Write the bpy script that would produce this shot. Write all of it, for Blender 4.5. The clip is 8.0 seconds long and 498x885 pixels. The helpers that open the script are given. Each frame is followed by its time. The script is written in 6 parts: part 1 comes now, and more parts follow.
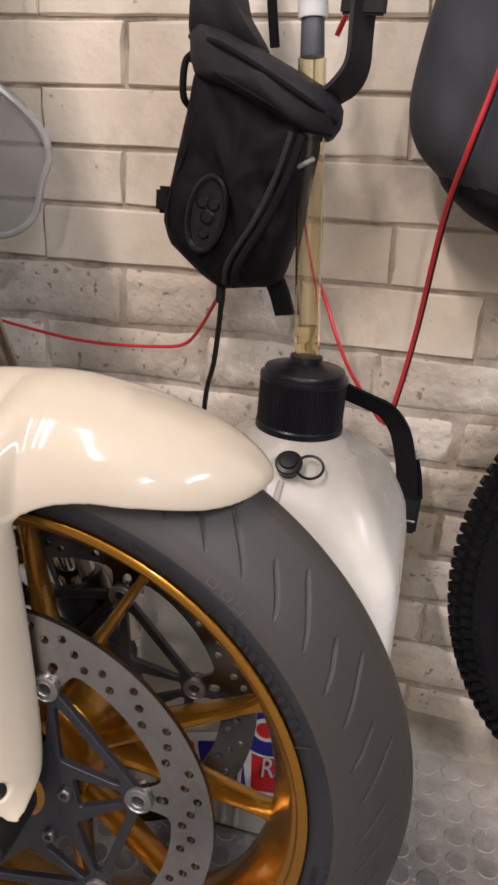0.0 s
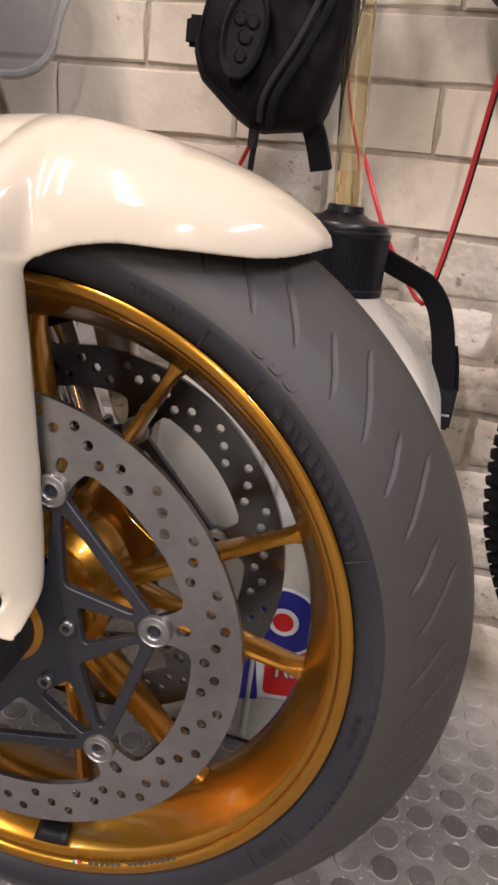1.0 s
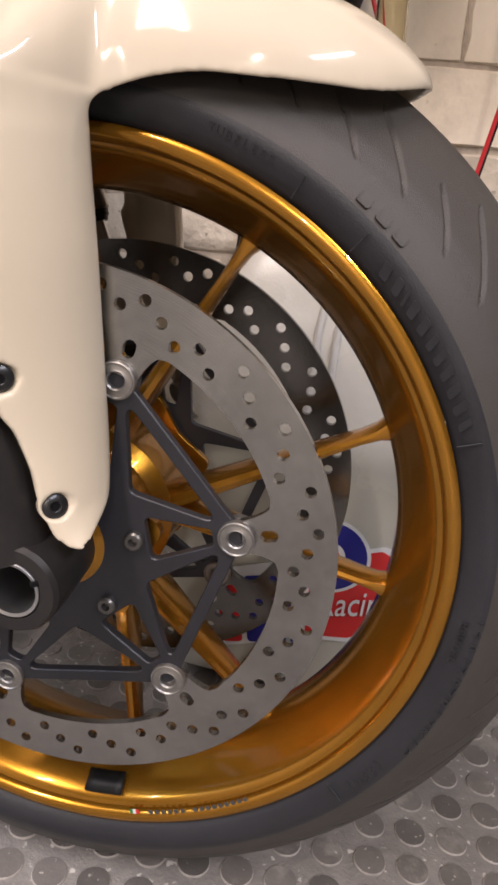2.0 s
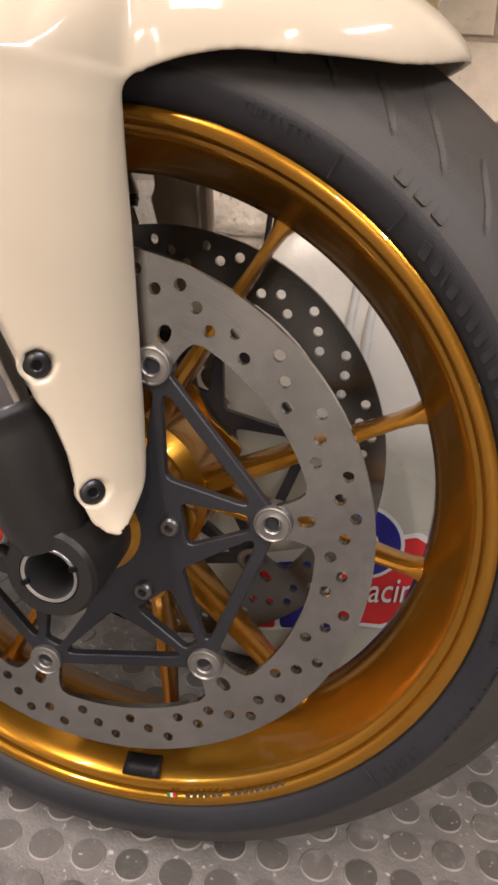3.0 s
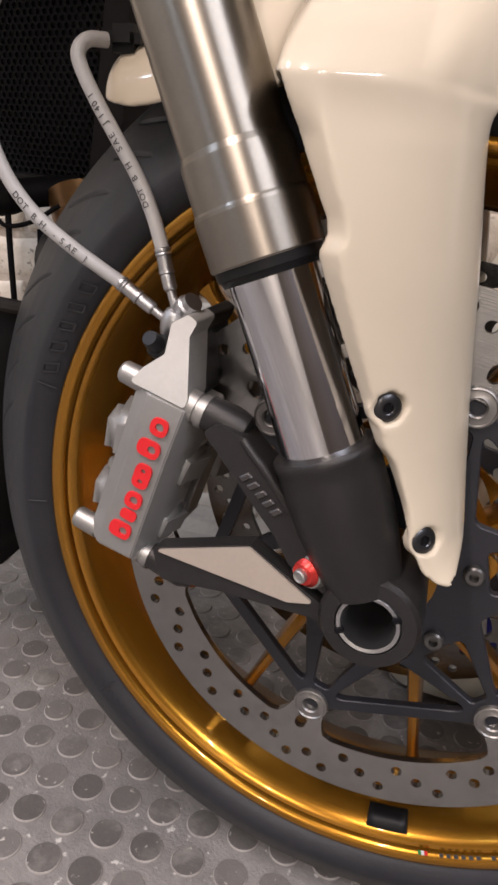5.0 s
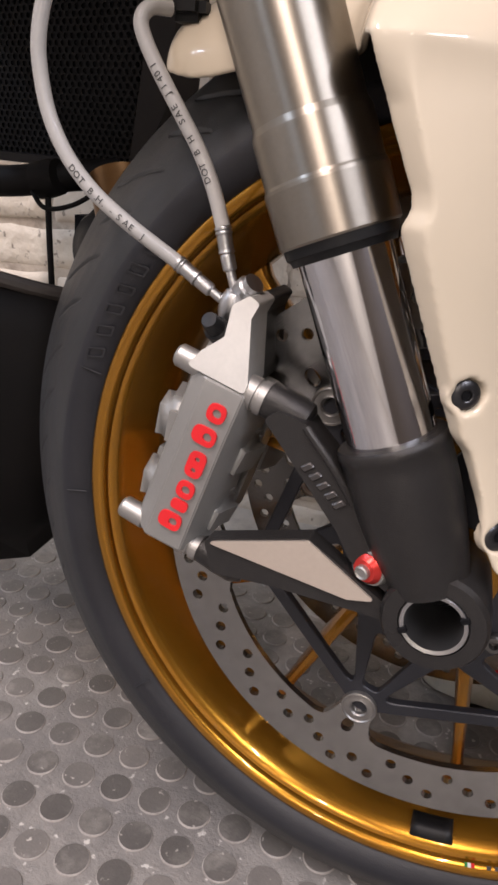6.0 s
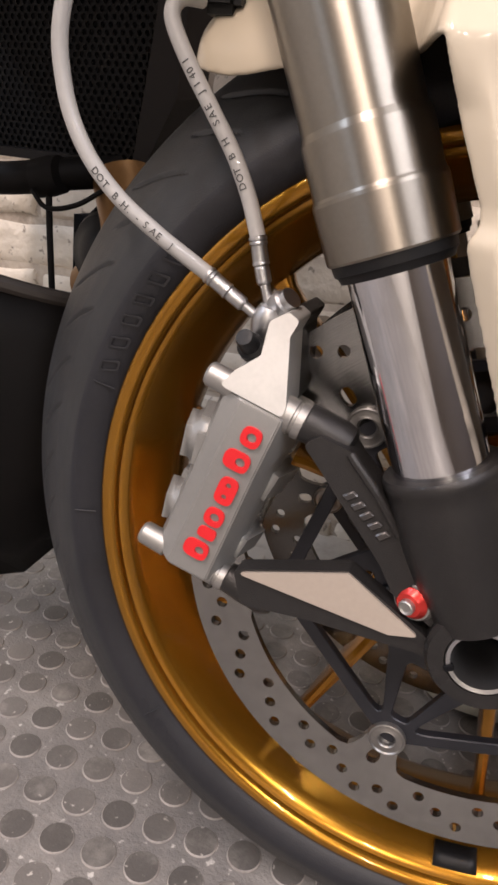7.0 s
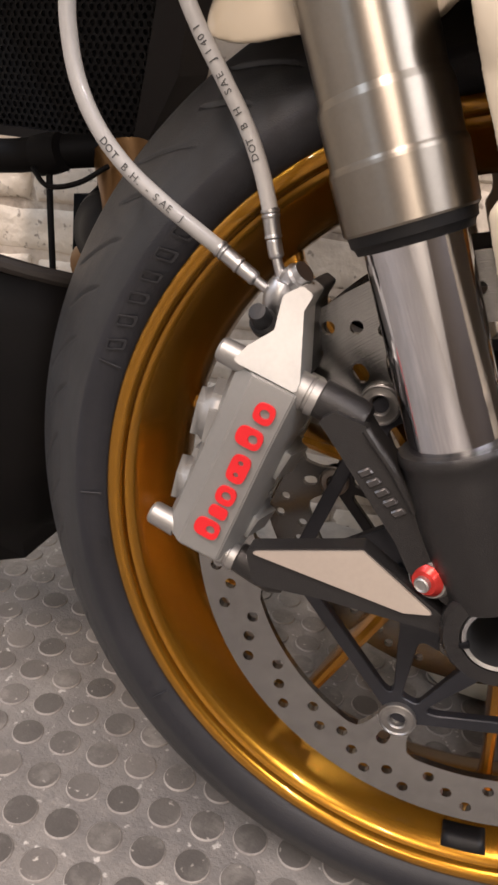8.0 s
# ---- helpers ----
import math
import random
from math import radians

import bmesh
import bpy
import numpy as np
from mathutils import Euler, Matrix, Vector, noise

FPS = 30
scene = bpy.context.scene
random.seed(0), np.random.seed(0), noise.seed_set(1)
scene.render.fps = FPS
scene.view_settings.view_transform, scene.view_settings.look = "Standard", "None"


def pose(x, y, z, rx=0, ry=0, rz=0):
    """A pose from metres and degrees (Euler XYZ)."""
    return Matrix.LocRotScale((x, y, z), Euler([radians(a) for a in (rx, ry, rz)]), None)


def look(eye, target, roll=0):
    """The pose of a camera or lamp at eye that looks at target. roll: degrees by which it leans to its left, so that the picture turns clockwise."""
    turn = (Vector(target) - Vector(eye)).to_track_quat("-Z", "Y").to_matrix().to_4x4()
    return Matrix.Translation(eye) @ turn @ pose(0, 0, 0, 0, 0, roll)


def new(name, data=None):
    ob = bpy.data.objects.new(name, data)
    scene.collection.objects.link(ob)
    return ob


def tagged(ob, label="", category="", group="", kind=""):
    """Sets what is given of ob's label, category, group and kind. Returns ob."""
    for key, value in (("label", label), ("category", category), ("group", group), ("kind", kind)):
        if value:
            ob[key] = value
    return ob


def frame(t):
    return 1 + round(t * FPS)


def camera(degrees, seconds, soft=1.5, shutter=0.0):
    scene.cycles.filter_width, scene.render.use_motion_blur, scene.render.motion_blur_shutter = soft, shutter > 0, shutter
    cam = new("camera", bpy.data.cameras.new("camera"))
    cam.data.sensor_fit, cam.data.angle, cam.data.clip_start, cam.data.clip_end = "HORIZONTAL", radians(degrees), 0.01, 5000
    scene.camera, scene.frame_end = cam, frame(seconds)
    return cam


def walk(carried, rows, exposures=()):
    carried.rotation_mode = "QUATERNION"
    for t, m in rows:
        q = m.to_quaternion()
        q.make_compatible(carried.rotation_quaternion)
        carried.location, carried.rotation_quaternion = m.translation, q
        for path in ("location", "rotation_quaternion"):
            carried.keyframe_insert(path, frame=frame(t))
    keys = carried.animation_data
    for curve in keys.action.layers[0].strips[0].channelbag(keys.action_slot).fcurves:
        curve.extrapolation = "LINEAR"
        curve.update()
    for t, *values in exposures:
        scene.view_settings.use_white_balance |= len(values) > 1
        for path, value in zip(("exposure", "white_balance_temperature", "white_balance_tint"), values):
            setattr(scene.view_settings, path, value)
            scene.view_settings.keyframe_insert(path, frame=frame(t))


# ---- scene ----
cam = camera(38.54, 8.0, soft=2.8)
PATH = [
    (0, (0.3053, -0.3435, 0.7477), (-0.1040, 1.4694, 0.0089), 4.83),
    (0.5, (0.2877, -0.3208, 0.6225), (-0.0791, 1.5344, -0.0284), 6.67),
    (1, (0.2817, -0.3325, 0.5863), (-0.1020, 1.4909, -0.1401), 7.47),
    (1.5, (0.2647, -0.3241, 0.5469), (-0.0925, 1.4855, -0.2262), 7.40),
    (1.7, (0.222, -0.3215, 0.518), (-0.0477, 1.516, -0.2362), 7.25),
    (2.8, (0.2135, -0.324, 0.5025), (-0.1143, 1.493, -0.2772), 5.16),
    (3, (0.2115, -0.3211, 0.5054), (-0.1306, 1.4832, -0.2865), 5.59),
    (3.5, (0.1922, -0.3206, 0.4999), (-0.1833, 1.4794, -0.2870), 5.31),
    (4, (0.1623, -0.3238, 0.4981), (-0.2650, 1.4679, -0.2813), 4.98),
    (4.5, (0.1173, -0.3300, 0.5031), (-0.3844, 1.4461, -0.2672), 4.60),
    (5, (0.0869, -0.3355, 0.5013), (-0.4685, 1.4264, -0.2651), 4.41),
    (5.2, (0.083, -0.337, 0.499), (-0.5072, 1.418, -0.2568), 4.59),
    (6.3, (0.050, -0.331, 0.485), (-0.5088, 1.434, -0.2851), 5.85),
    (6.5, (0.0441, -0.3303, 0.4891), (-0.4925, 1.4338, -0.2855), 6.11),
    (7, (0.0217, -0.3170, 0.4889), (-0.4729, 1.4606, -0.2827), 6.41),
    (7.5, (0.0165, -0.3173, 0.4821), (-0.4662, 1.4609, -0.2957), 6.42),
    (8, (0.0127, -0.3176, 0.4802), (-0.4540, 1.4582, -0.3126), 6.49),
]
walk(cam, [(t, look(eye, target, roll)) for t, eye, target, roll in PATH],
     exposures=[(0, -0.20, 5950, 13), (0.6, 0.01, 6000, 15), (1.5, 0.06, 6050, 15), (3.0, 0.04, 6450, 13), (3.5, 0.04, 6500, 13), (4.0, -0.06, 6400, 13), (4.5, -0.17, 6150, 14),
                (5.0, -0.14, 6050, 14), (6.5, 0.0, 6150, 15), (8.0, 0.05, 6450, 14)])

# ---------------------------------------------------------------- light
world = bpy.data.worlds.new("world")
world.use_nodes = True
world.node_tree.nodes["Background"].inputs[0].default_value = (0.5, 0.55, 0.65, 1)
world.node_tree.nodes["Background"].inputs[1].default_value = 0.012
scene.world = world


def area_lamp(name, eye, target, w, h, watts, colour):
    d = bpy.data.lights.new(name, "AREA")
    d.shape, d.size, d.size_y, d.energy, d.color = "RECTANGLE", w, h, watts, colour
    ob = new(name, d)
    ob.matrix_world = look(eye, target)
    return ob


area_lamp("tube_light", (-0.45, -1.30, 2.36), (-0.45, -1.30, 0), 0.07, 1.7, 72, (1.0, 0.83, 0.72))
area_lamp("tube_light", (1.70, -1.60, 2.36), (1.70, -1.60, 0), 0.07, 1.7, 84, (0.90, 0.88, 0.90))
area_lamp("tube_light", (-2.00, -1.10, 2.36), (-2.00, -1.10, 0), 0.07, 1.7, 46, (0.74, 0.85, 1.0))
area_lamp("tube_light", (0.85, -4.30, 2.36), (0.85, -4.30, 0), 0.07, 1.2, 100, (1.0, 0.86, 0.70))
scene.view_settings.exposure = 0.0


# ---------------------------------------------------------------- materials
def material(name, colour, rough=0.5, metal=0.0, colour2=None, vscale=12.0, grain=60.0, bump=0.0, bscale=300.0,
             coat=0.0, rvar=0.08, alpha=1.0, trans=0.0, ior=1.45, spots=None, spot_scale=40.0, spot_at=0.62, sub=0.0, sub_radius=(0.02, 0.015, 0.008), per_object=0.0, coarse=0.0, spec=0.5, world=False, patch=None, patch_scale=5.0, patch_at=0.55):
    """A surface: two colours mixed by coarse and fine noise, roughness variation, fine relief, optional spots of dirt or wear."""
    m = bpy.data.materials.new(name)
    m.use_nodes = True
    nt = m.node_tree
    b = nt.nodes["Principled BSDF"]
    tc = nt.nodes.new("ShaderNodeTexCoord")
    where = nt.nodes.new("ShaderNodeNewGeometry").outputs["Position"] if world else tc.outputs["Object"]
    n1, n2 = nt.nodes.new("ShaderNodeTexNoise"), nt.nodes.new("ShaderNodeTexNoise")
    n1.inputs["Scale"].default_value, n2.inputs["Scale"].default_value = vscale, grain
    n1.inputs["Detail"].default_value, n2.inputs["Detail"].default_value = 5, 3
    for n in (n1, n2):
        nt.links.new(where, n.inputs["Vector"])
    add = nt.nodes.new("ShaderNodeMath")
    add.operation = "MULTIPLY_ADD"
    nt.links.new(n2.outputs["Fac"], add.inputs[0])
    add.inputs[1].default_value = 0.35
    nt.links.new(n1.outputs["Fac"], add.inputs[2])
    ramp = nt.nodes.new("ShaderNodeMapRange")
    ramp.inputs["From Min"].default_value, ramp.inputs["From Max"].default_value = 0.45, 0.9
    nt.links.new(add.outputs[0], ramp.inputs["Value"])
    mix = nt.nodes.new("ShaderNodeMix")
    mix.data_type = "RGBA"
    c2 = colour2 or tuple(c * 0.8 for c in colour)
    mix.inputs[6].default_value, mix.inputs[7].default_value = (*colour, 1), (*c2, 1)
    nt.links.new(ramp.outputs[0], mix.inputs[0])
    out = mix.outputs[2]
    if spots:
        n3 = nt.nodes.new("ShaderNodeTexNoise")
        n3.inputs["Scale"].default_value, n3.inputs["Detail"].default_value = spot_scale, 6
        nt.links.new(where, n3.inputs["Vector"])
        r3 = nt.nodes.new("ShaderNodeMapRange")
        r3.inputs["From Min"].default_value, r3.inputs["From Max"].default_value = spot_at, spot_at + 0.06
        nt.links.new(n3.outputs["Fac"], r3.inputs["Value"])
        mx = nt.nodes.new("ShaderNodeMix")
        mx.data_type = "RGBA"
        nt.links.new(r3.outputs[0], mx.inputs[0])
        nt.links.new(out, mx.inputs[6])
        mx.inputs[7].default_value = (*spots, 1)
        out = mx.outputs[2]
    if patch:
        n6 = nt.nodes.new("ShaderNodeTexNoise")
        n6.inputs["Scale"].default_value, n6.inputs["Detail"].default_value, n6.inputs["Roughness"].default_value = patch_scale, 8, 0.68
        nt.links.new(where, n6.inputs["Vector"])
        r6 = nt.nodes.new("ShaderNodeMapRange")
        r6.inputs["From Min"].default_value, r6.inputs["From Max"].default_value = patch_at, patch_at + 0.16
        r6.inputs["To Max"].default_value = 0.85
        nt.links.new(n6.outputs["Fac"], r6.inputs["Value"])
        m6 = nt.nodes.new("ShaderNodeMix")
        m6.data_type = "RGBA"
        nt.links.new(r6.outputs[0], m6.inputs[0])
        nt.links.new(out, m6.inputs[6])
        m6.inputs[7].default_value = (*patch, 1)
        out = m6.outputs[2]
    if per_object:
        oi = nt.nodes.new("ShaderNodeObjectInfo")
        hsv = nt.nodes.new("ShaderNodeHueSaturation")
        mr = nt.nodes.new("ShaderNodeMapRange")
        mr.inputs["To Min"].default_value, mr.inputs["To Max"].default_value = 1 - per_object, 1 + per_object
        nt.links.new(oi.outputs["Random"], mr.inputs["Value"])
        nt.links.new(mr.outputs[0], hsv.inputs["Value"])
        nt.links.new(out, hsv.inputs["Color"])
        out = hsv.outputs["Color"]
    nt.links.new(out, b.inputs["Base Color"])
    rr = nt.nodes.new("ShaderNodeMapRange")
    rr.inputs["To Min"].default_value, rr.inputs["To Max"].default_value = max(rough - rvar, 0.02), min(rough + rvar, 1)
    nt.links.new(n1.outputs["Fac"], rr.inputs["Value"])
    nt.links.new(rr.outputs[0], b.inputs["Roughness"])
    b.inputs["Metallic"].default_value = metal
    b.inputs["Coat Weight"].default_value = coat
    b.inputs["Coat Roughness"].default_value = 0.04
    b.inputs["Alpha"].default_value = alpha
    b.inputs["Transmission Weight"].default_value = trans
    b.inputs["IOR"].default_value = ior
    b.inputs["Specular IOR Level"].default_value = spec
    if sub:
        b.inputs["Subsurface Weight"].default_value = sub
        b.inputs["Subsurface Radius"].default_value = sub_radius
        b.inputs["Subsurface Scale"].default_value = 0.5
    if bump:
        n4 = nt.nodes.new("ShaderNodeTexNoise")
        n4.inputs["Scale"].default_value, n4.inputs["Detail"].default_value = bscale, 4
        nt.links.new(where, n4.inputs["Vector"])
        bp = nt.nodes.new("ShaderNodeBump")
        bp.inputs["Strength"].default_value, bp.inputs["Distance"].default_value = bump, 0.001
        if coarse:
            n5 = nt.nodes.new("ShaderNodeTexNoise")
            n5.inputs["Scale"].default_value, n5.inputs["Detail"].default_value = coarse, 3
            nt.links.new(where, n5.inputs["Vector"])
            ma = nt.nodes.new("ShaderNodeMath")
            ma.operation = "MULTIPLY_ADD"
            ma.inputs[1].default_value = 4.0
            nt.links.new(n5.outputs["Fac"], ma.inputs[0])
            nt.links.new(n4.outputs["Fac"], ma.inputs[2])
            nt.links.new(ma.outputs[0], bp.inputs["Height"])
        else:
            nt.links.new(n4.outputs["Fac"], bp.inputs["Height"])
        nt.links.new(bp.outputs[0], b.inputs["Normal"])
    return m


M = {}
M["white_paint"] = material("cream_gloss_paint", (0.575, 0.503, 0.39), 0.50, coat=1.0, colour2=(0.56, 0.488, 0.375), rvar=0.04, spec=0.25)
M["white_paint"].node_tree.nodes["Principled BSDF"].inputs["Coat Roughness"].default_value = 0.09
M["gold"] = material("gold_wheel_paint", (0.42, 0.196, 0.018), 0.25, 0.86, colour2=(0.35, 0.160, 0.013), coat=0.4, bump=0.06, bscale=900, rvar=0.05)


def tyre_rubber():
    """Scuffed tread rubber: pale road dust on the leading part, broken up by noise; the dark rear part has its shade
    put into the colour.
    """
    m = material("tyre_rubber", (0.021, 0.0215, 0.0235), 0.47, colour2=(0.031, 0.031, 0.032), vscale=26, grain=220, bump=0.3, bscale=1500,
                 spots=(0.085, 0.078, 0.07), spot_scale=140, spot_at=0.73)
    nt = m.node_tree
    b = nt.nodes["Principled BSDF"]
    src = b.inputs["Base Color"].links[0].from_socket
    tc = nt.nodes.new("ShaderNodeTexCoord")
    sp = nt.nodes.new("ShaderNodeSeparateXYZ")
    nt.links.new(tc.outputs["Object"], sp.inputs[0])
    nz = nt.nodes.new("ShaderNodeTexNoise")
    nz.inputs["Scale"].default_value, nz.inputs["Detail"].default_value, nz.inputs["Roughness"].default_value = 16, 7, 0.65
    nt.links.new(tc.outputs["Object"], nz.inputs["Vector"])
    ad = nt.nodes.new("ShaderNodeMath")
    ad.operation = "MULTIPLY_ADD"
    ad.inputs[1].default_value = 0.32
    nt.links.new(nz.outputs["Fac"], ad.inputs[0])
    nt.links.new(sp.outputs["X"], ad.inputs[2])
    # dust ends towards the rear, where the darker colour stands for shade
    mr = nt.nodes.new("ShaderNodeMapRange")
    mr.inputs["From Min"].default_value, mr.inputs["From Max"].default_value, mr.inputs["To Max"].default_value = 0.05, 0.27, 0.9
    nt.links.new(ad.outputs[0], mr.inputs["Value"])
    mx = nt.nodes.new("ShaderNodeMix")
    mx.data_type = "RGBA"
    nt.links.new(mr.outputs[0], mx.inputs[0])
    nt.links.new(src, mx.inputs[6])
    mx.inputs[7].default_value = (0.047, 0.0415, 0.0365, 1)
    nt.links.new(mx.outputs[2], b.inputs["Base Color"])
    return m


M["rubber"] = tyre_rubber()
M["rubber_side"] = material("tyre_sidewall_rubber", (0.013, 0.0135, 0.017), 0.42, colour2=(0.022, 0.022, 0.026), grain=220, bump=0.2, bscale=1200)
M["rubber_mark"] = material("raised_rubber_mark", (0.020, 0.020, 0.023), 0.45)
M["steel"] = material("brushed_steel", (0.52, 0.52, 0.52), 0.36, 1.0, colour2=(0.44, 0.44, 0.45), grain=400, bump=0.15, bscale=1500)
M["bobbin"] = material("bobbin_aluminium", (0.33, 0.32, 0.305), 0.42, 0.9, colour2=(0.24, 0.23, 0.22), vscale=60, grain=300)
M["rotor_bolt"] = material("dark_rotor_bolt", (0.09, 0.088, 0.085), 0.36, 0.8, colour2=(0.14, 0.135, 0.13), vscale=80)
M["carrier"] = material("grey_black_anodised", (0.022, 0.023, 0.028), 0.40, 0.3, colour2=(0.031, 0.031, 0.037), grain=300, bump=0.1, bscale=1200)
M["cast"] = material("graphite_cast_paint", (0.027, 0.0255, 0.0255), 0.30, 0.45, colour2=(0.038, 0.036, 0.035), grain=260, bump=0.25, bscale=1800,
                     spots=(0.10, 0.09, 0.08), spot_scale=300, spot_at=0.76)
M["machined"] = material("machined_edge", (0.62, 0.54, 0.46), 0.42, 0.6, colour2=(0.55, 0.47, 0.40), grain=400, bump=0.1, bscale=2500)
M["machined_dark"] = material("rubbed_cast_paint", (0.075, 0.07, 0.068), 0.32, 0.5)
M["chrome"] = material("polished_chrome", (0.72, 0.72, 0.75), 0.10, 1.0, rvar=0.015)
M["caliper"] = material("titanium_grey_caliper", (0.27, 0.265, 0.25), 0.40, 0.35, colour2=(0.235, 0.23, 0.22), grain=400, bump=0.15, bscale=2500)
M["alu"] = material("bright_aluminium", (0.42, 0.41, 0.395), 0.46, 0.9, colour2=(0.36, 0.35, 0.335), grain=500, bump=0.08, bscale=2000)
M["alu_end"] = material("bead_blasted_aluminium", (0.50, 0.49, 0.465), 0.50, 0.6, colour2=(0.42, 0.41, 0.39), vscale=40, grain=500, bump=0.03, bscale=1500)
M["red"] = material("red_letter_paint", (0.75, 0.02, 0.025), 0.4)
M["red_anod"] = material("red_anodised", (0.65, 0.05, 0.04), 0.32, 0.6)
M["black"] = material("black_plastic", (0.007, 0.007, 0.008), 0.42, colour2=(0.011, 0.011, 0.011), spec=0.3, bump=0.15, bscale=900)
M["screw"] = material("blackened_screw", (0.055, 0.055, 0.058), 0.30, 0.8, spec=0.5)
# black of some parts; also stands in for shade in small recesses
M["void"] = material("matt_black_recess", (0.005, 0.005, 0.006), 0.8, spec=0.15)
M["cap_black"] = material("glossy_black_plastic", (0.006, 0.006, 0.0085), 0.30, colour2=(0.009, 0.009, 0.011), spec=0.4, bump=0.1, bscale=900)
M["hose"] = material("white_braided_hose", (0.42, 0.41, 0.395), 0.40, colour2=(0.34, 0.332, 0.32), coat=0.3, grain=300, bump=0.08, bscale=1200)
M["ink"] = material("printed_ink", (0.06, 0.06, 0.06), 0.5)
M["fabric"] = material("black_nylon_fabric", (0.0052, 0.0042, 0.0055), 0.60, colour2=(0.0085, 0.0068, 0.0088), bump=0.6, bscale=1400, vscale=25, spec=0.14)
M["fabric_grey"] = material("charcoal_bag_fabric", (0.030, 0.030, 0.034), 0.65, colour2=(0.042, 0.042, 0.047), spec=0.3, bump=0.4, bscale=1200, vscale=18)
M["web"] = material("black_webbing", (0.009, 0.009, 0.0102), 0.7, spec=0.15, bump=0.6, bscale=2200)
M["red_wire"] = material("red_wire_sheath", (0.55, 0.03, 0.035), 0.4)
M["clear"] = material("clear_tube_plastic", (0.98, 0.93, 0.78), 0.04, colour2=(0.96, 0.91, 0.74), trans=1.0, ior=1.38, rvar=0.02)
M["visor"] = material("clear_plastic", (0.34, 0.34, 0.35), 0.12, alpha=0.32)
M["visor_rim"] = material("frosted_plastic_rim", (0.62, 0.60, 0.58), 0.25, colour2=(0.45, 0.44, 0.43), vscale=30, alpha=0.8)
M["wood"] = material("heat_tinted_brown_metal", (0.20, 0.105, 0.035), 0.4, 0.7, colour2=(0.11, 0.055, 0.022), grain=120)
M["dusty_brown"] = material("dusty_dark_brown_edge", (0.036, 0.027, 0.022), 0.6, colour2=(0.020, 0.016, 0.013), grain=160)
M["blue"] = material("blue_sticker", (0.03, 0.03, 0.25), 0.3)
M["sticker_red"] = material("red_sticker", (0.70, 0.03, 0.03), 0.3)
M["sticker_white"] = material("white_sticker", (0.8, 0.8, 0.78), 0.3)
M["green"] = material("green_print", (0.03, 0.22, 0.06), 0.4)
M["tape_grey"] = material("grey_end_cap", (0.085, 0.09, 0.10), 0.45)
M["room_paint"] = material("room_paint", (0.62, 0.59, 0.55), 0.7, bump=0.2, bscale=80)
M["dark_boards"] = material("dark_brown_wall_paint", (0.050, 0.038, 0.031), 0.6, colour2=(0.036, 0.028, 0.023), bump=0.2, bscale=80)
M["ceiling"] = material("ceiling_paint", (0.72, 0.70, 0.66), 0.8)
M["brick_rough"] = material("pitted_painted_brick", (0.68, 0.61, 0.51), 0.6, colour2=(0.50, 0.44, 0.36), vscale=12, grain=60, bump=1.0, bscale=90,
                            spots=(0.27, 0.232, 0.19), spot_scale=85, spot_at=0.625, per_object=0.05, rvar=0.15, coarse=45.0, world=True,
                            patch=(0.36, 0.32, 0.27), patch_scale=4.5, patch_at=0.52)
M["grille"] = material("matt_black_grille", (0.0035, 0.0032, 0.0032), 0.65, colour2=(0.006, 0.005, 0.0046), spec=0.12)
M["cooler_plastic"] = material("dusty_black_plastic", (0.0075, 0.0062, 0.0056), 0.6, colour2=(0.012, 0.0092, 0.008), spec=0.18, vscale=20)
M["fabric_mid"] = material("padded_nylon_fabric", (0.021, 0.0195, 0.022), 0.6, colour2=(0.030, 0.028, 0.031), bump=0.5, bscale=1600, vscale=25, spec=0.2)
M["knob"] = material("black_knob_rubber", (0.0045, 0.0045, 0.0058), 0.5, colour2=(0.008, 0.008, 0.009), spec=0.18, bump=0.2, bscale=900)
M["brick"] = material("painted_brick", (0.74, 0.665, 0.55), 0.45, colour2=(0.68, 0.605, 0.495), vscale=7, grain=70, bump=0.7, bscale=120,
                      spots=(0.30, 0.26, 0.21), spot_scale=46, spot_at=0.685, per_object=0.06, rvar=0.15, coarse=24.0, world=True,
                      patch=(0.42, 0.37, 0.31), patch_scale=3.6, patch_at=0.53)
M["mortar"] = material("painted_mortar", (0.58, 0.51, 0.42), 0.7, colour2=(0.34, 0.285, 0.23), vscale=14, grain=120, bump=0.8, bscale=200, world=True,
                       patch=(0.12, 0.097, 0.075), patch_scale=9.0, patch_at=0.50)
M["mat"] = material("grey_rubber_matting", (0.255, 0.236, 0.216), 0.40, colour2=(0.14, 0.130, 0.121), vscale=9, grain=110, bump=1.0, bscale=380,
                    spots=(0.50, 0.47, 0.43), spot_scale=120, spot_at=0.64, rvar=0.16, world=True, patch=(0.135, 0.126, 0.12), patch_scale=7.0, patch_at=0.50)
M["coin_top"] = material("worn_coin_rubber", (0.145, 0.132, 0.12), 0.34, colour2=(0.105, 0.096, 0.088), vscale=22, grain=240, bump=0.35, bscale=500,
                         spots=(0.40, 0.37, 0.33), spot_scale=170, spot_at=0.655, rvar=0.14, per_object=0.28, world=True, patch=(0.27, 0.25, 0.225), patch_scale=16.0, patch_at=0.53)
M["concrete"] = material("dusty_painted_concrete", (0.50, 0.455, 0.395), 0.7, colour2=(0.38, 0.345, 0.30), vscale=10, grain=120, bump=0.5, bscale=160, world=True,
                         patch=(0.26, 0.235, 0.205), patch_scale=8.0, patch_at=0.50)
M["coin_edge"] = material("dusty_coin_edge", (0.38, 0.35, 0.32), 0.6, colour2=(0.20, 0.18, 0.165), vscale=45, grain=300, world=True)


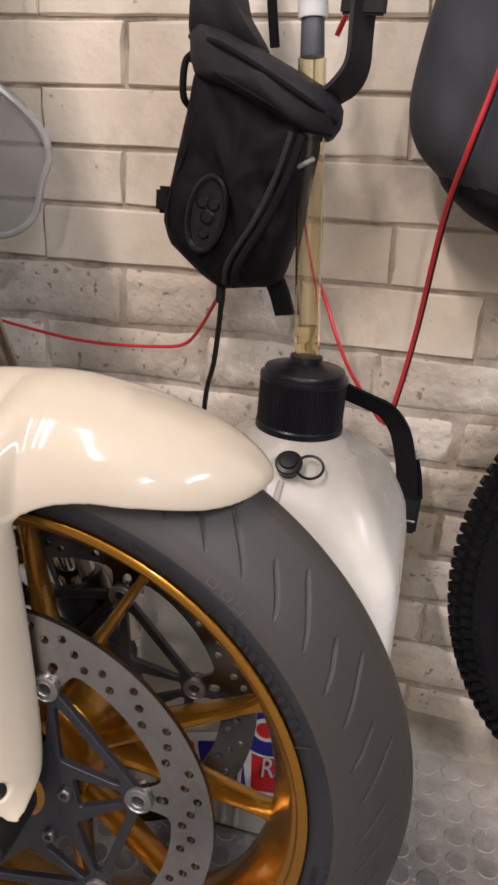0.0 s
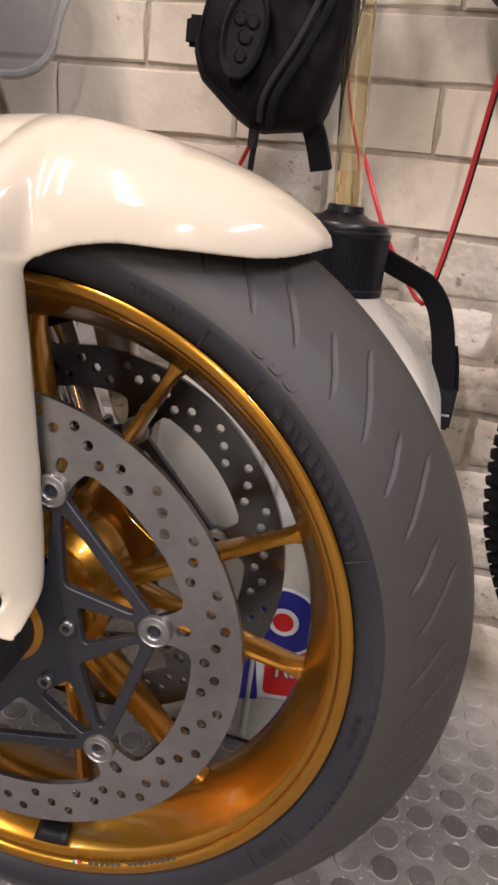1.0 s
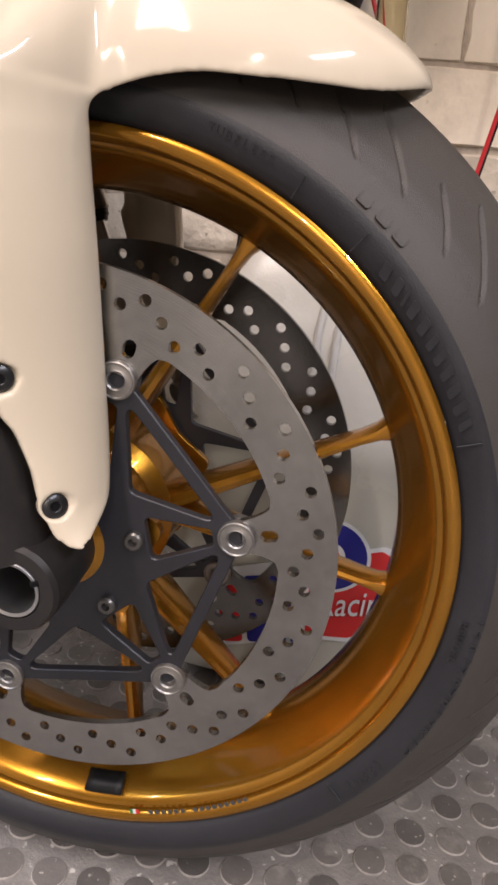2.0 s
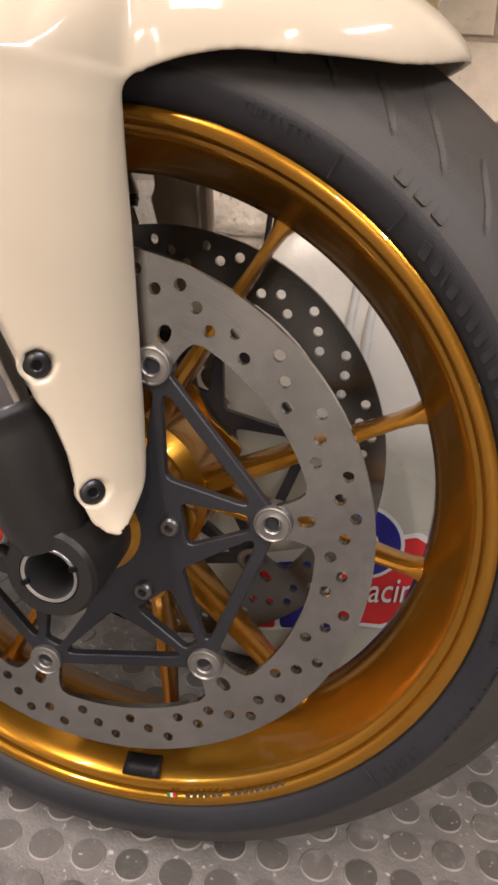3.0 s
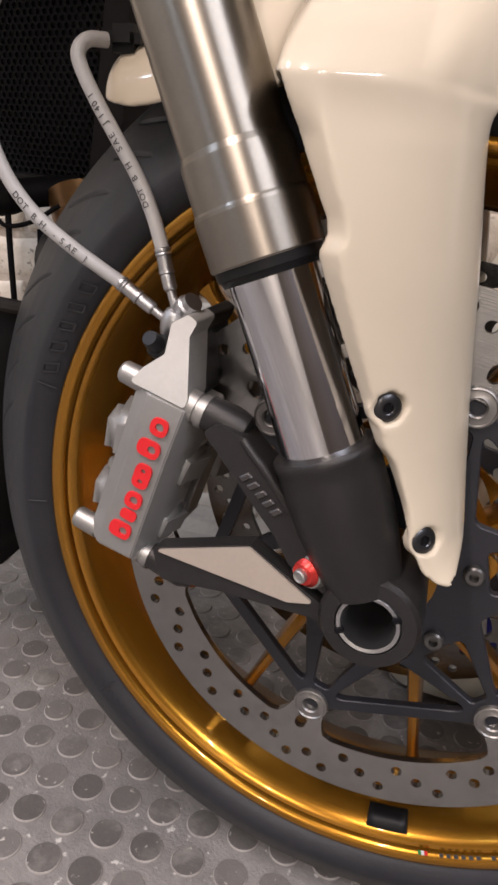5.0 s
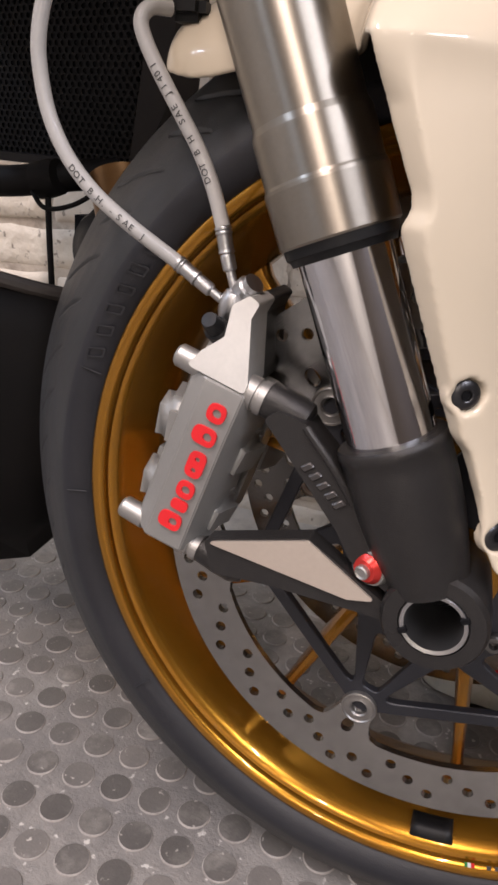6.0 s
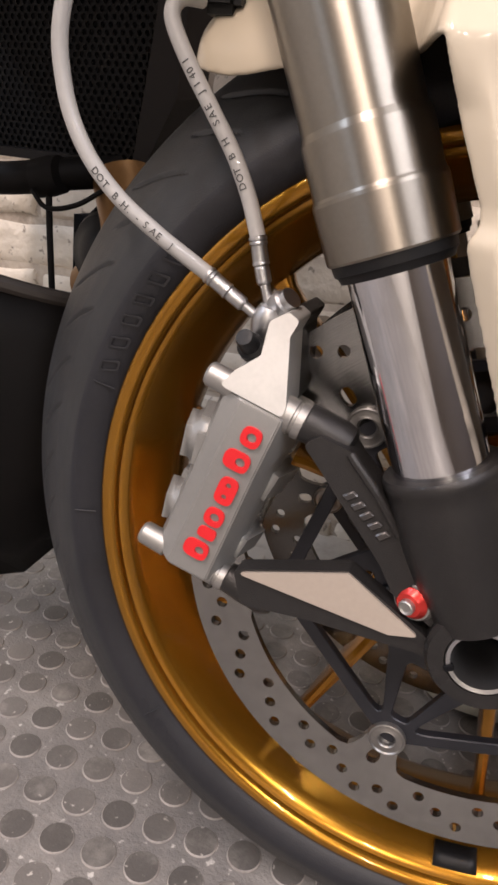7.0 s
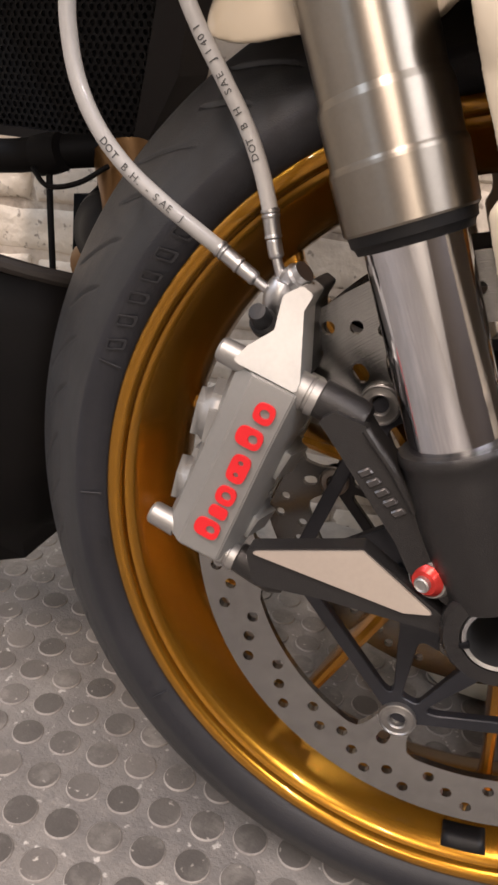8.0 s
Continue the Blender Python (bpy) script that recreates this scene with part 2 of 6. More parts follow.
def wall_dust(m):
    """Pale dust and grit drifted along the foot of the wall, thinning out over the matting."""
    nt = m.node_tree
    b = nt.nodes["Principled BSDF"]
    src = b.inputs["Base Color"].links[0].from_socket
    sp = nt.nodes.new("ShaderNodeSeparateXYZ")
    where = nt.nodes.new("ShaderNodeNewGeometry").outputs["Position"]
    nt.links.new(where, sp.inputs[0])
    nz = nt.nodes.new("ShaderNodeTexNoise")
    nz.inputs["Scale"].default_value, nz.inputs["Detail"].default_value, nz.inputs["Roughness"].default_value = 22, 8, 0.7
    nt.links.new(where, nz.inputs["Vector"])
    ad = nt.nodes.new("ShaderNodeMath")
    ad.operation = "MULTIPLY_ADD"
    ad.inputs[1].default_value = 0.34
    nt.links.new(nz.outputs["Fac"], ad.inputs[0])
    nt.links.new(sp.outputs["Y"], ad.inputs[2])
    mr = nt.nodes.new("ShaderNodeMapRange")
    mr.inputs["From Min"].default_value, mr.inputs["From Max"].default_value, mr.inputs["To Max"].default_value = 0.44, 0.62, 0.9
    nt.links.new(ad.outputs[0], mr.inputs["Value"])
    mx = nt.nodes.new("ShaderNodeMix")
    mx.data_type = "RGBA"
    nt.links.new(mr.outputs[0], mx.inputs[0])
    nt.links.new(src, mx.inputs[6])
    mx.inputs[7].default_value = (0.44, 0.40, 0.35, 1)
    nt.links.new(mx.outputs[2], b.inputs["Base Color"])


for q in ("mat", "coin_top", "coin_edge"):
    wall_dust(M[q])


# ---------------------------------------------------------------- mesh helpers
def finish(name, bm, mat, parent=None, label="", sharp=35):
    me = bpy.data.meshes.new(name)
    bmesh.ops.recalc_face_normals(bm, faces=bm.faces)
    bm.to_mesh(me)
    bm.free()
    for p in me.polygons:
        p.use_smooth = True
    me.set_sharp_from_angle(angle=radians(sharp))
    me.materials.append(mat)
    ob = new(name, me)
    if parent:
        ob.parent = parent
    if label:
        ob["label"] = label
    return ob


def part(name, bm, mat, parent, label="", sharp=35):
    return finish(name, bm, mat, parent, label, sharp)


def share(name, me, parent, m=None):
    ob = new(name, me)
    ob.parent = parent
    if m is not None:
        ob.matrix_basis = m
    return ob


def ring_lathe(profile, n=96, axis="y"):
    """Revolve a closed profile of (along, radius) about an axis."""
    bm = bmesh.new()
    rows = []
    for k in range(n):
        a = 2 * math.pi * k / n
        c, s = math.cos(a), math.sin(a)
        if axis == "y":
            rows.append([bm.verts.new((r * c, y, r * s)) for y, r in profile])
        else:
            rows.append([bm.verts.new((r * c, r * s, y)) for y, r in profile])
    m = len(profile)
    for k in range(n):
        a, b = rows[k], rows[(k + 1) % n]
        for i in range(m):
            j = (i + 1) % m
            bm.faces.new((a[i], a[j], b[j], b[i]))
    return bm


def frame_of(d):
    d = Vector(d).normalized()
    u = d.cross(Vector((0, 0, 1)))
    if u.length < 1e-3:
        u = d.cross(Vector((1, 0, 0)))
    u.normalize()
    return d, u, d.cross(u)


def lathe_along(p0, d, profile, n=32, bm=None):
    """Solid of revolution: profile of (distance from p0 along d, radius), closed at both ends."""
    bm = bm or bmesh.new()
    d, u, v = frame_of(d)
    p0 = Vector(p0)
    rings = []
    for s, r in profile:
        if r < 1e-6:
            rings.append([bm.verts.new(p0 + d * s)])
        else:
            rings.append([bm.verts.new(p0 + d * s + (u * math.cos(2 * math.pi * k / n) + v * math.sin(2 * math.pi * k / n)) * r) for k in range(n)])
    for a, b in zip(rings, rings[1:]):
        for k in range(n):
            q = (k + 1) % n
            if len(a) == 1 and len(b) == 1:
                continue
            if len(a) == 1:
                bm.faces.new((a[0], b[k], b[q]))
            elif len(b) == 1:
                bm.faces.new((a[k], b[0], a[q]))
            else:
                bm.faces.new((a[k], b[k], b[q], a[q]))
    for end in (rings[0], rings[-1]):
        if len(end) > 1:
            bm.faces.new(end)
    return bm


def bar(p0, p1, r, n=24, chamfer=0.0012):
    p0, p1 = Vector(p0), Vector(p1)
    h = (p1 - p0).length
    c = min(chamfer, r * 0.4, h * 0.3)
    return lathe_along(p0, p1 - p0, [(0, r - c), (c, r), (h - c, r), (h, r - c)], n)


def spline(pts, n=10):
    P = [Vector(p) for p in pts]
    P = [P[0] * 2 - P[1]] + P + [P[-1] * 2 - P[-2]]
    out = []
    for i in range(1, len(P) - 2):
        for k in range(n):
            t = k / n
            a, b, c, d = P[i - 1], P[i], P[i + 1], P[i + 2]
            out.append(0.5 * ((2 * b) + (c - a) * t + (2 * a - 5 * b + 4 * c - d) * t * t + (3 * b - a - 3 * c + d) * t ** 3))
    out.append(P[-2])
    return out


def sweep(path, section, closed_ends=True, radii=None, up=None):
    """Sweep a 2D section (list of (u, v)) along a path with a carried frame."""
    bm = bmesh.new()
    path = [Vector(p) for p in path]
    d0 = (path[1] - path[0]).normalized()
    u = Vector(up) if up else d0.orthogonal()
    u = (u - d0 * u.dot(d0)).normalized()
    rings = []
    for i, p in enumerate(path):
        d = (path[min(i + 1, len(path) - 1)] - path[max(i - 1, 0)]).normalized()
        u = (u - d * u.dot(d)).normalized()
        v = d.cross(u)
        f = radii[i] if radii else 1
        rings.append([bm.verts.new(p + u * a * f + v * b * f) for a, b in section])
    n = len(section)
    for a, b in zip(rings, rings[1:]):
        for k in range(n):
            bm.faces.new((a[k], a[(k + 1) % n], b[(k + 1) % n], b[k]))
    if closed_ends:
        bm.faces.new(rings[0])
        bm.faces.new(rings[-1])
    return bm


def circle2(r, n=12):
    return [(r * math.cos(2 * math.pi * k / n), r * math.sin(2 * math.pi * k / n)) for k in range(n)]


def tube(pts, r, n=12, steps=10):
    return sweep(spline(pts, steps), circle2(r, n))


def strap(pts, width, thick, up, steps=8):
    w, t = width / 2, thick / 2
    return sweep(spline(pts, steps), [(-w, -t), (w, -t), (w, t), (-w, t)], up=up)


def rounded(poly, r, n=5):
    """Round the corners of a 2D polygon; r one radius or one a corner."""
    out = []
    m = len(poly)
    for i in range(m):
        p, a, b = Vector(poly[i]), Vector(poly[i - 1]), Vector(poly[(i + 1) % m])
        rad = r[i] if isinstance(r, (list, tuple)) else r
        u, v = (a - p), (b - p)
        lim = min(u.length, v.length) * 0.45
        u.normalize(), v.normalize()
        ang = math.acos(max(-1, min(1, u.dot(v))))
        cut = min(rad / max(math.tan(ang / 2), 1e-3), lim)
        s, e = p + u * cut, p + v * cut
        for k in range(n + 1):
            t = k / n
            out.append(tuple((1 - t) ** 2 * s + 2 * t * (1 - t) * p + t * t * e))
    return out


def plate(outer, holes, y0, y1, bevel=0.0):
    """A flat plate in the xz plane with holes, from y0 to y1."""
    bm = bmesh.new()
    edges = []
    for loop in [outer, *holes]:
        vs = [bm.verts.new((x, y0, z)) for x, z in loop]
        edges += [bm.edges.new((vs[i], vs[(i + 1) % len(vs)])) for i in range(len(vs))]
    rim = list(edges)
    bmesh.ops.triangle_fill(bm, use_beauty=True, edges=edges, normal=(0, -1, 0))
    faces = list(bm.faces)
    got = bmesh.ops.extrude_face_region(bm, geom=faces, use_keep_orig=True)
    bmesh.ops.translate(bm, vec=(0, y1 - y0, 0), verts=[g for g in got["geom"] if isinstance(g, bmesh.types.BMVert)])
    if bevel:
        sharp = [e for e in bm.edges if len(e.link_faces) == 2 and e.calc_face_angle(0) > 1.2 and abs(e.verts[0].co.y - e.verts[1].co.y) < 1e-6]
        bmesh.ops.bevel(bm, geom=sharp, offset=bevel, segments=1, affect="EDGES", clamp_overlap=True)
    return bm


def circle_at(x, z, r, n=14):
    return [(x + r * math.cos(2 * math.pi * k / n), z + r * math.sin(2 * math.pi * k / n)) for k in range(n)]


def pol(r, deg):
    return (r * math.cos(radians(deg)), r * math.sin(radians(deg)))


def box(cx, cy, cz, sx, sy, sz, bevel=0.003, seg=2, m=None):
    bm = bmesh.new()
    bmesh.ops.create_cube(bm, size=1, matrix=(m or Matrix()) @ Matrix.Translation((cx, cy, cz)) @ Matrix.Diagonal((sx, sy, sz, 1)))
    if bevel:
        bmesh.ops.bevel(bm, geom=list(bm.edges), offset=bevel, segments=seg, affect="EDGES", clamp_overlap=True)
    return bm


def join(*bms):
    out = bmesh.new()
    for b in bms:
        me = bpy.data.meshes.new("tmp")
        b.to_mesh(me)
        b.free()
        out.from_mesh(me)
        bpy.data.meshes.remove(me)
    return out


def grid_sheet(points):
    """A sheet from rows of points of equal length."""
    bm = bmesh.new()
    rows = [[bm.verts.new(p) for p in row] for row in points]
    for a, b in zip(rows, rows[1:]):
        for k in range(len(a) - 1):
            bm.faces.new((a[k], a[k + 1], b[k + 1], b[k]))
    return bm


def lerp_table(table, x):
    """Piecewise linear look-up in rows of (x, value, ...)."""
    if x <= table[0][0]:
        return table[0][1:]
    for a, b in zip(table, table[1:]):
        if x <= b[0]:
            t = (x - a[0]) / (b[0] - a[0])
            return tuple(p + (q - p) * t for p, q in zip(a[1:], b[1:]))
    return table[-1][1:]


def smooth_table(table, x):
    """Catmull-Rom look-up in rows of (x, value, ...)."""
    if x <= table[0][0]:
        return table[0][1:]
    if x >= table[-1][0]:
        return table[-1][1:]
    i = max(k for k in range(len(table) - 1) if table[k][0] <= x)
    a, b = table[i], table[i + 1]
    p, q = table[max(i - 1, 0)], table[min(i + 2, len(table) - 1)]
    h = b[0] - a[0]
    t = (x - a[0]) / h
    out = []
    for k in range(1, len(a)):
        m0 = (b[k] - p[k]) / (b[0] - p[0]) * h
        m1 = (q[k] - a[k]) / (q[0] - a[0]) * h
        out.append((2 * t ** 3 - 3 * t * t + 1) * a[k] + (t ** 3 - 2 * t * t + t) * m0 + (-2 * t ** 3 + 3 * t * t) * b[k] + (t ** 3 - t * t) * m1)
    return tuple(out)


def solid(ob, thick, offset=1.0):
    md = ob.modifiers.new("thickness", "SOLIDIFY")
    md.thickness, md.offset = thick, offset
    return ob


def text_bm(words, size, depth, m):
    """Words in the built-in font as a raised mesh, at the pose m (x along the line, y up, z out)."""
    cu = bpy.data.curves.new("words", "FONT")
    cu.body, cu.size, cu.extrude, cu.align_x, cu.align_y = words, size, depth / 2, "CENTER", "CENTER"
    cu.resolution_u = 3
    ob = new("words", cu)
    bpy.context.view_layer.update()
    me = bpy.data.meshes.new_from_object(ob.evaluated_get(bpy.context.evaluated_depsgraph_get()))
    bpy.data.objects.remove(ob)
    bm = bmesh.new()
    bm.from_mesh(me)
    bpy.data.meshes.remove(me)
    bm.transform(m)
    return bm


# ---------------------------------------------------------------- room
WALL_Y, CEIL, MAT_END = 0.545, 2.42, 0.470


def slab(name, lo, hi, mat, label, category):
    ob = finish(name, box(*[(a + b) / 2 for a, b in zip(lo, hi)], *[b - a for a, b in zip(lo, hi)], bevel=0), mat)
    return tagged(ob, label, category, kind="structure")


slab("wall_south", (-2.6, -5.3, 0), (2.6, -5.15, CEIL), M["room_paint"], "plain painted wall closing the garage", "wall")
slab("wall_west", (-2.75, -5.3, 0), (-2.6, 0.7, CEIL), M["room_paint"], "plain painted wall closing the garage", "wall")
slab("wall_east", (2.6, -5.3, 0), (2.75, 0.7, CEIL), M["dark_boards"], "plain dark brown wall closing the garage", "wall")
slab("ceiling", (-2.75, -5.3, CEIL), (2.75, 0.75, CEIL + 0.1), M["ceiling"], "plain white painted garage ceiling", "ceiling")
WALL = slab("wall_north", (-2.6, WALL_Y + 0.0046, 0), (2.6, WALL_Y + 0.16, CEIL), M["mortar"], "cream painted brick wall with worn dirty mortar joints", "wall")
FLOOR = slab("floor", (-2.75, -5.3, -0.1), (2.75, 0.75, -0.0012), M["mat"], "worn grey rubber matting with round raised coins", "floor")

rng = random.Random(11)
bm = bmesh.new()
near_, far_, low_ = [], [], []
for k in range(105):
    x = -2.6 + 5.2 * k / 104
    y = MAT_END + rng.uniform(-1, 1) * 0.007
    far_.append(bm.verts.new((x, WALL_Y + 0.02, 0.004)))
    near_.append(bm.verts.new((x, y + 0.02, 0.0024)))
    low_.append(bm.verts.new((x, y, -0.002)))
for a, b in ((far_, near_), (near_, low_)):
    for k in range(104):
        bm.faces.new((a[k], a[k + 1], b[k + 1], b[k]))
tagged(finish("floor_edge", bm, M["concrete"]), "dusty pale concrete strip along the foot of the brick wall", "floor", kind="structure")

# ---------------------------------------------------------------- motorcycle
LEAN_BACK = -1.74
bike = new("motorcycle")
bike.matrix_world = pose(0.0617, 0.0811, 0.2866, LEAN_BACK, 0, 0)
tagged(bike, "cream sports motorcycle with gold front wheel standing on grey matting", "motorcycle")

# tyre: a pointed sports profile with moulded sipes, flattened where it stands
HALF = [(0.0, 0.2970), (0.006, 0.2955), (0.012, 0.2925), (0.020, 0.2865), (0.031, 0.2775), (0.040, 0.2690), (0.047, 0.2600),
        (0.0525, 0.2500), (0.0556, 0.2432), (0.0546, 0.2423), (0.0552, 0.2405), (0.0552, 0.2370), (0.0525, 0.2315), (0.0500, 0.2280), (0.0475, 0.2262)]


def tyre_mesh():
    fine = []
    for a, b in zip(HALF[:7], HALF[1:8]):
        for k in range(9):
            t = k / 9
            fine.append((a[0] + (b[0] - a[0]) * t, a[1] + (b[1] - a[1]) * t))
    fine += HALF[7:]
    # soften the profile
    for _ in range(2):
        fine = [fine[0]] + [tuple((fine[i - 1][c] + 2 * fine[i][c] + fine[i + 1][c]) / 4 for c in (0, 1)) for i in range(1, len(fine) - 1)] + [fine[-1]]
    prof = [(-y, r) for y, r in reversed(fine[1:])] + fine
    n = 2300
    ys = np.array([p[0] for p in prof])
    rs = np.array([p[1] for p in prof])
    th = np.linspace(0, 2 * np.pi, n, endpoint=False)
    T, Y = np.meshgrid(th, ys, indexing="ij")
    R = np.repeat(rs[None, :], n, 0)
    deg = np.degrees(T)
    pitch = 360 / 26
    for side in (-1, 1):
        yy = Y * side
        for off, lo, hi, width in ((0.0, 0.0275, 0.0468, 0.27), (pitch / 2, 0.0175, 0.0450, 0.25)):
            line = 50.6 + off + (2.1 if side > 0 else 0) - 315 * (yy - 0.029) - 2500 * np.clip(0.034 - yy, 0, 1) ** 2
            gap = (deg - line + pitch / 2) % pitch - pitch / 2
            inside = np.clip((yy - lo) / 0.005, 0, 1) * np.clip((hi - yy) / 0.006, 0, 1)
            R -= 0.0042 * inside ** 0.6 * np.exp(-(np.abs(gap) / (width * (0.5 + 0.5 * inside))) ** 4)
    X, Z = R * np.cos(T), R * np.sin(T)
    # flattened on the ground
    low = -0.2858 + 0.0304 * Y
    Z = np.where(Z < low + 0.004, low + 0.004 * np.exp((Z - low - 0.004) / 0.004), Z)
    m = len(prof)
    idx = np.arange(n * m).reshape(n, m)
    a, b = idx, np.roll(idx, -1, 0)
    faces = np.stack([a[:, :-1], a[:, 1:], b[:, 1:], b[:, :-1]], -1).reshape(-1, 4)
    me = bpy.data.meshes.new("tyre")
    me.from_pydata(np.stack([X, Y, Z], -1).reshape(-1, 3).tolist(), [], faces.tolist())
    me.materials.append(M["rubber"])
    me.materials.append(M["rubber_side"])
    side_face = (R[:, :-1] < 0.2432) & (np.abs(Y[:, :-1]) > 0.046)
    me.polygons.foreach_set("material_index", side_face.astype(int).reshape(-1).tolist())
    for p in me.polygons:
        p.use_smooth = True
    return me


tyre = share("front_tyre", tyre_mesh(), bike)
tyre["label"] = "dark grey slotted sports tyre"

# rim
lip = [(-0.0498, 0.2260), (-0.0508, 0.2245), (-0.0510, 0.2210), (-0.0500, 0.2188), (-0.0478, 0.2172), (-0.0452, 0.2168), (-0.0447, 0.2158), (-0.0442, 0.2140), (-0.0405, 0.2112), (-0.036, 0.2085), (-0.026, 0.2030), (-0.016, 0.1965), (-0.008, 0.1930)]
under = [(0.008, 0.199), (0.02, 0.204), (0.032, 0.213), (0.043, 0.2185), (0.0445, 0.2250)]
profile = lip + [(-y, r) for y, r in reversed(lip)] + list(reversed(under)) + [(-y, r) for y, r in under]
rim = part("front_rim", ring_lathe(profile, 160), M["gold"], bike, "gold painted forged wheel rim", 40)


def spoke_bm(sign):
    """One arm of a forked spoke, from the hub to the barrel, along +x before turning."""
    p0, p1 = Vector(pol(0.040, 0)), Vector(pol(0.1990, sign * 15.8))
    rows = []
    d = (p1 - p0).normalized()
    nrm = Vector((-d.y, d.x))
    for k in range(15):
        t = k / 14
        c = p0 + (p1 - p0) * t
        half = 0.0078 - 0.0046 * t + 0.0070 * max(0, (t - 0.82) / 0.18) ** 3
        dep = 0.019 - 0.010 * t
        sec = []
        for q in range(16):
            a = 2 * math.pi * q / 16
            ca, sa = math.cos(a), math.sin(a)
            uu = half * math.copysign(abs(ca) ** 0.6, ca)
            vv = dep * math.copysign(abs(sa) ** 1.15, sa)
            sec.append((c.x + nrm.x * uu, vv, c.y + nrm.y * uu))
        rows.append(sec)
    bm = bmesh.new()
    rr = [[bm.verts.new(p) for p in s] for s in rows]
    for a, b in zip(rr, rr[1:]):
        for k in range(16):
            bm.faces.new((a[k], a[(k + 1) % 16], b[(k + 1) % 16], b[k]))
    bm.faces.new(rr[0])
    bm.faces.new(rr[-1])
    return bm


spoke_meshes = []
for sign in (-1, 1):
    ob = part("spoke", spoke_bm(sign), M["gold"], rim)
    ob.matrix_basis = Matrix.Rotation(-radians(8.8), 4, "Y")
    spoke_meshes.append(ob.data)
for k in range(1, 5):
    for me in spoke_meshes:
        share("spoke", me, rim, Matrix.Rotation(-radians(8.8 + 72 * k), 4, "Y"))
part("hub", ring_lathe([(-0.056, 0.030), (-0.056, 0.036), (-0.050, 0.038), (-0.044, 0.043), (-0.026, 0.046), (-0.018, 0.054), (0.018, 0.054), (0.026, 0.046), (0.044, 0.043),
                        (0.050, 0.038), (0.056, 0.036), (0.056, 0.030)], 64), M["gold"], rim, "gold cast wheel hub")
for s in (-1, 1):
    bm = plate(rounded([pol(0.062 if k % 2 else 0.048, 13.3 + 30 * k + 30) for k in range(12)], 0.008), [circle_at(0, 0, 0.028, 24)], s * 0.052, s * 0.058, 0.0008)
    part("rotor_flange", bm, M["gold"], rim)
rows = []
for y, r in ((-0.0425, 0.2112), (-0.0365, 0.2073), (-0.0295, 0.2036)):
    rows.append([Vector((r * math.cos(radians(a)), y, r * math.sin(radians(a)))) for a in np.linspace(-86.0, -78.6, 6)])
weight = grid_sheet(rows)
w = part("balance_weight", weight, M["black"], rim, "black stick-on wheel weight")
solid(w, 0.0035, -1)


# brake rotors
def disc_loops():
    inner = []
    for k in range(6):
        a0 = 13.3 + 60 * k
        rad = [(-5.8, 0.1285), (-5.5, 0.118), (-5.0, 0.110), (-4.0, 0.106), (-1.5, 0.1035), (1.5, 0.1035), (4.0, 0.106), (5.0, 0.110), (5.5, 0.118), (5.8, 0.1285)]
        rad = [(-9.5, 0.1292), (-7.2, 0.1272), (-6.3, 0.1235)] + rad[1:-1] + [(6.3, 0.1235), (7.2, 0.1272), (9.5, 0.1292)]
        inner += [pol(r, a0 + a) for a, r in rad]
        inner += [pol(0.1292, a0 + a) for a in np.linspace(14, 46, 9)]
    holes = []
    for k in range(6):
        for j, kind in enumerate("omimiomiomiom"):
            a = 13.6 + 60 * (k + 1) - 60 / 13 * j
            holes.append(circle_at(*pol({"o": 0.1515, "m": 0.1447, "i": 0.1375}[kind], a), 0.0034, 10))
        c = 13.3 + 60 * k
        holes.append([tuple(Vector(pol(0.1245, c)) + Vector((x * math.cos(radians(c)) - z * math.sin(radians(c)), x * math.sin(radians(c)) + z * math.cos(radians(c)))))
                      for x, z in circle_slot(0.0052, 0.0036)])
    return [pol(0.1612, a) for a in np.linspace(0, 360, 161)[:-1]], [inner, *holes]


def circle_slot(half, r):
    return [(half - r + r * math.cos(t), r * math.sin(t)) for t in np.linspace(-math.pi / 2, math.pi / 2, 6)] + \
           [(-(half - r) + r * math.cos(t), r * math.sin(t)) for t in np.linspace(math.pi / 2, 3 * math.pi / 2, 6)]


def carrier_loops():
    nodes = [Vector(pol(0.1067, 13.3 + 60 * k)) for k in range(6)]
    outer = []
    for k in range(6):
        outer.append(tuple(Vector(pol(0.1112, 13.3 + 60 * k))))
    outer = rounded(outer, 0.012, 8)
    holes = [circle_at(0, 0, 0.027, 32)]
    for k in range(6):
        a, b = nodes[k], nodes[(k + 1) % 6]
        v = Vector(pol(0.052, 43.3 + 60 * k))
        holes.append(rounded(inset([tuple(a), tuple(b), tuple(v)], 0.0037, 0.0037), [0.004, 0.004, 0.006], 5))
        c = 13.3 + 60 * k
        holes.append(rounded([pol(0.093, c - 3.0), pol(0.093, c + 3.0), pol(0.0565, c + 14), pol(0.0565, c - 14)], 0.004, 4))
    return outer, holes


def inset(tri, side, base):
    """Pull a triangle's sides inward."""
    pts = [Vector(p) for p in tri]
    cen = sum(pts, Vector((0, 0))) / 3
    lines = []
    for i in range(3):
        p, q = pts[i], pts[(i + 1) % 3]
        d = (q - p).normalized()
        nn = Vector((-d.y, d.x))
        if nn.dot(cen - p) < 0:
            nn = -nn
        lines.append((p + nn * (base if i == 0 else side), d))
    out = []
    for i in range(3):
        (p, d), (q, e) = lines[i - 1], lines[i]
        den = d.x * e.y - d.y * e.x
        t = ((q - p).x * e.y - (q - p).y * e.x) / den
        out.append(tuple(p + d * t))
    return out


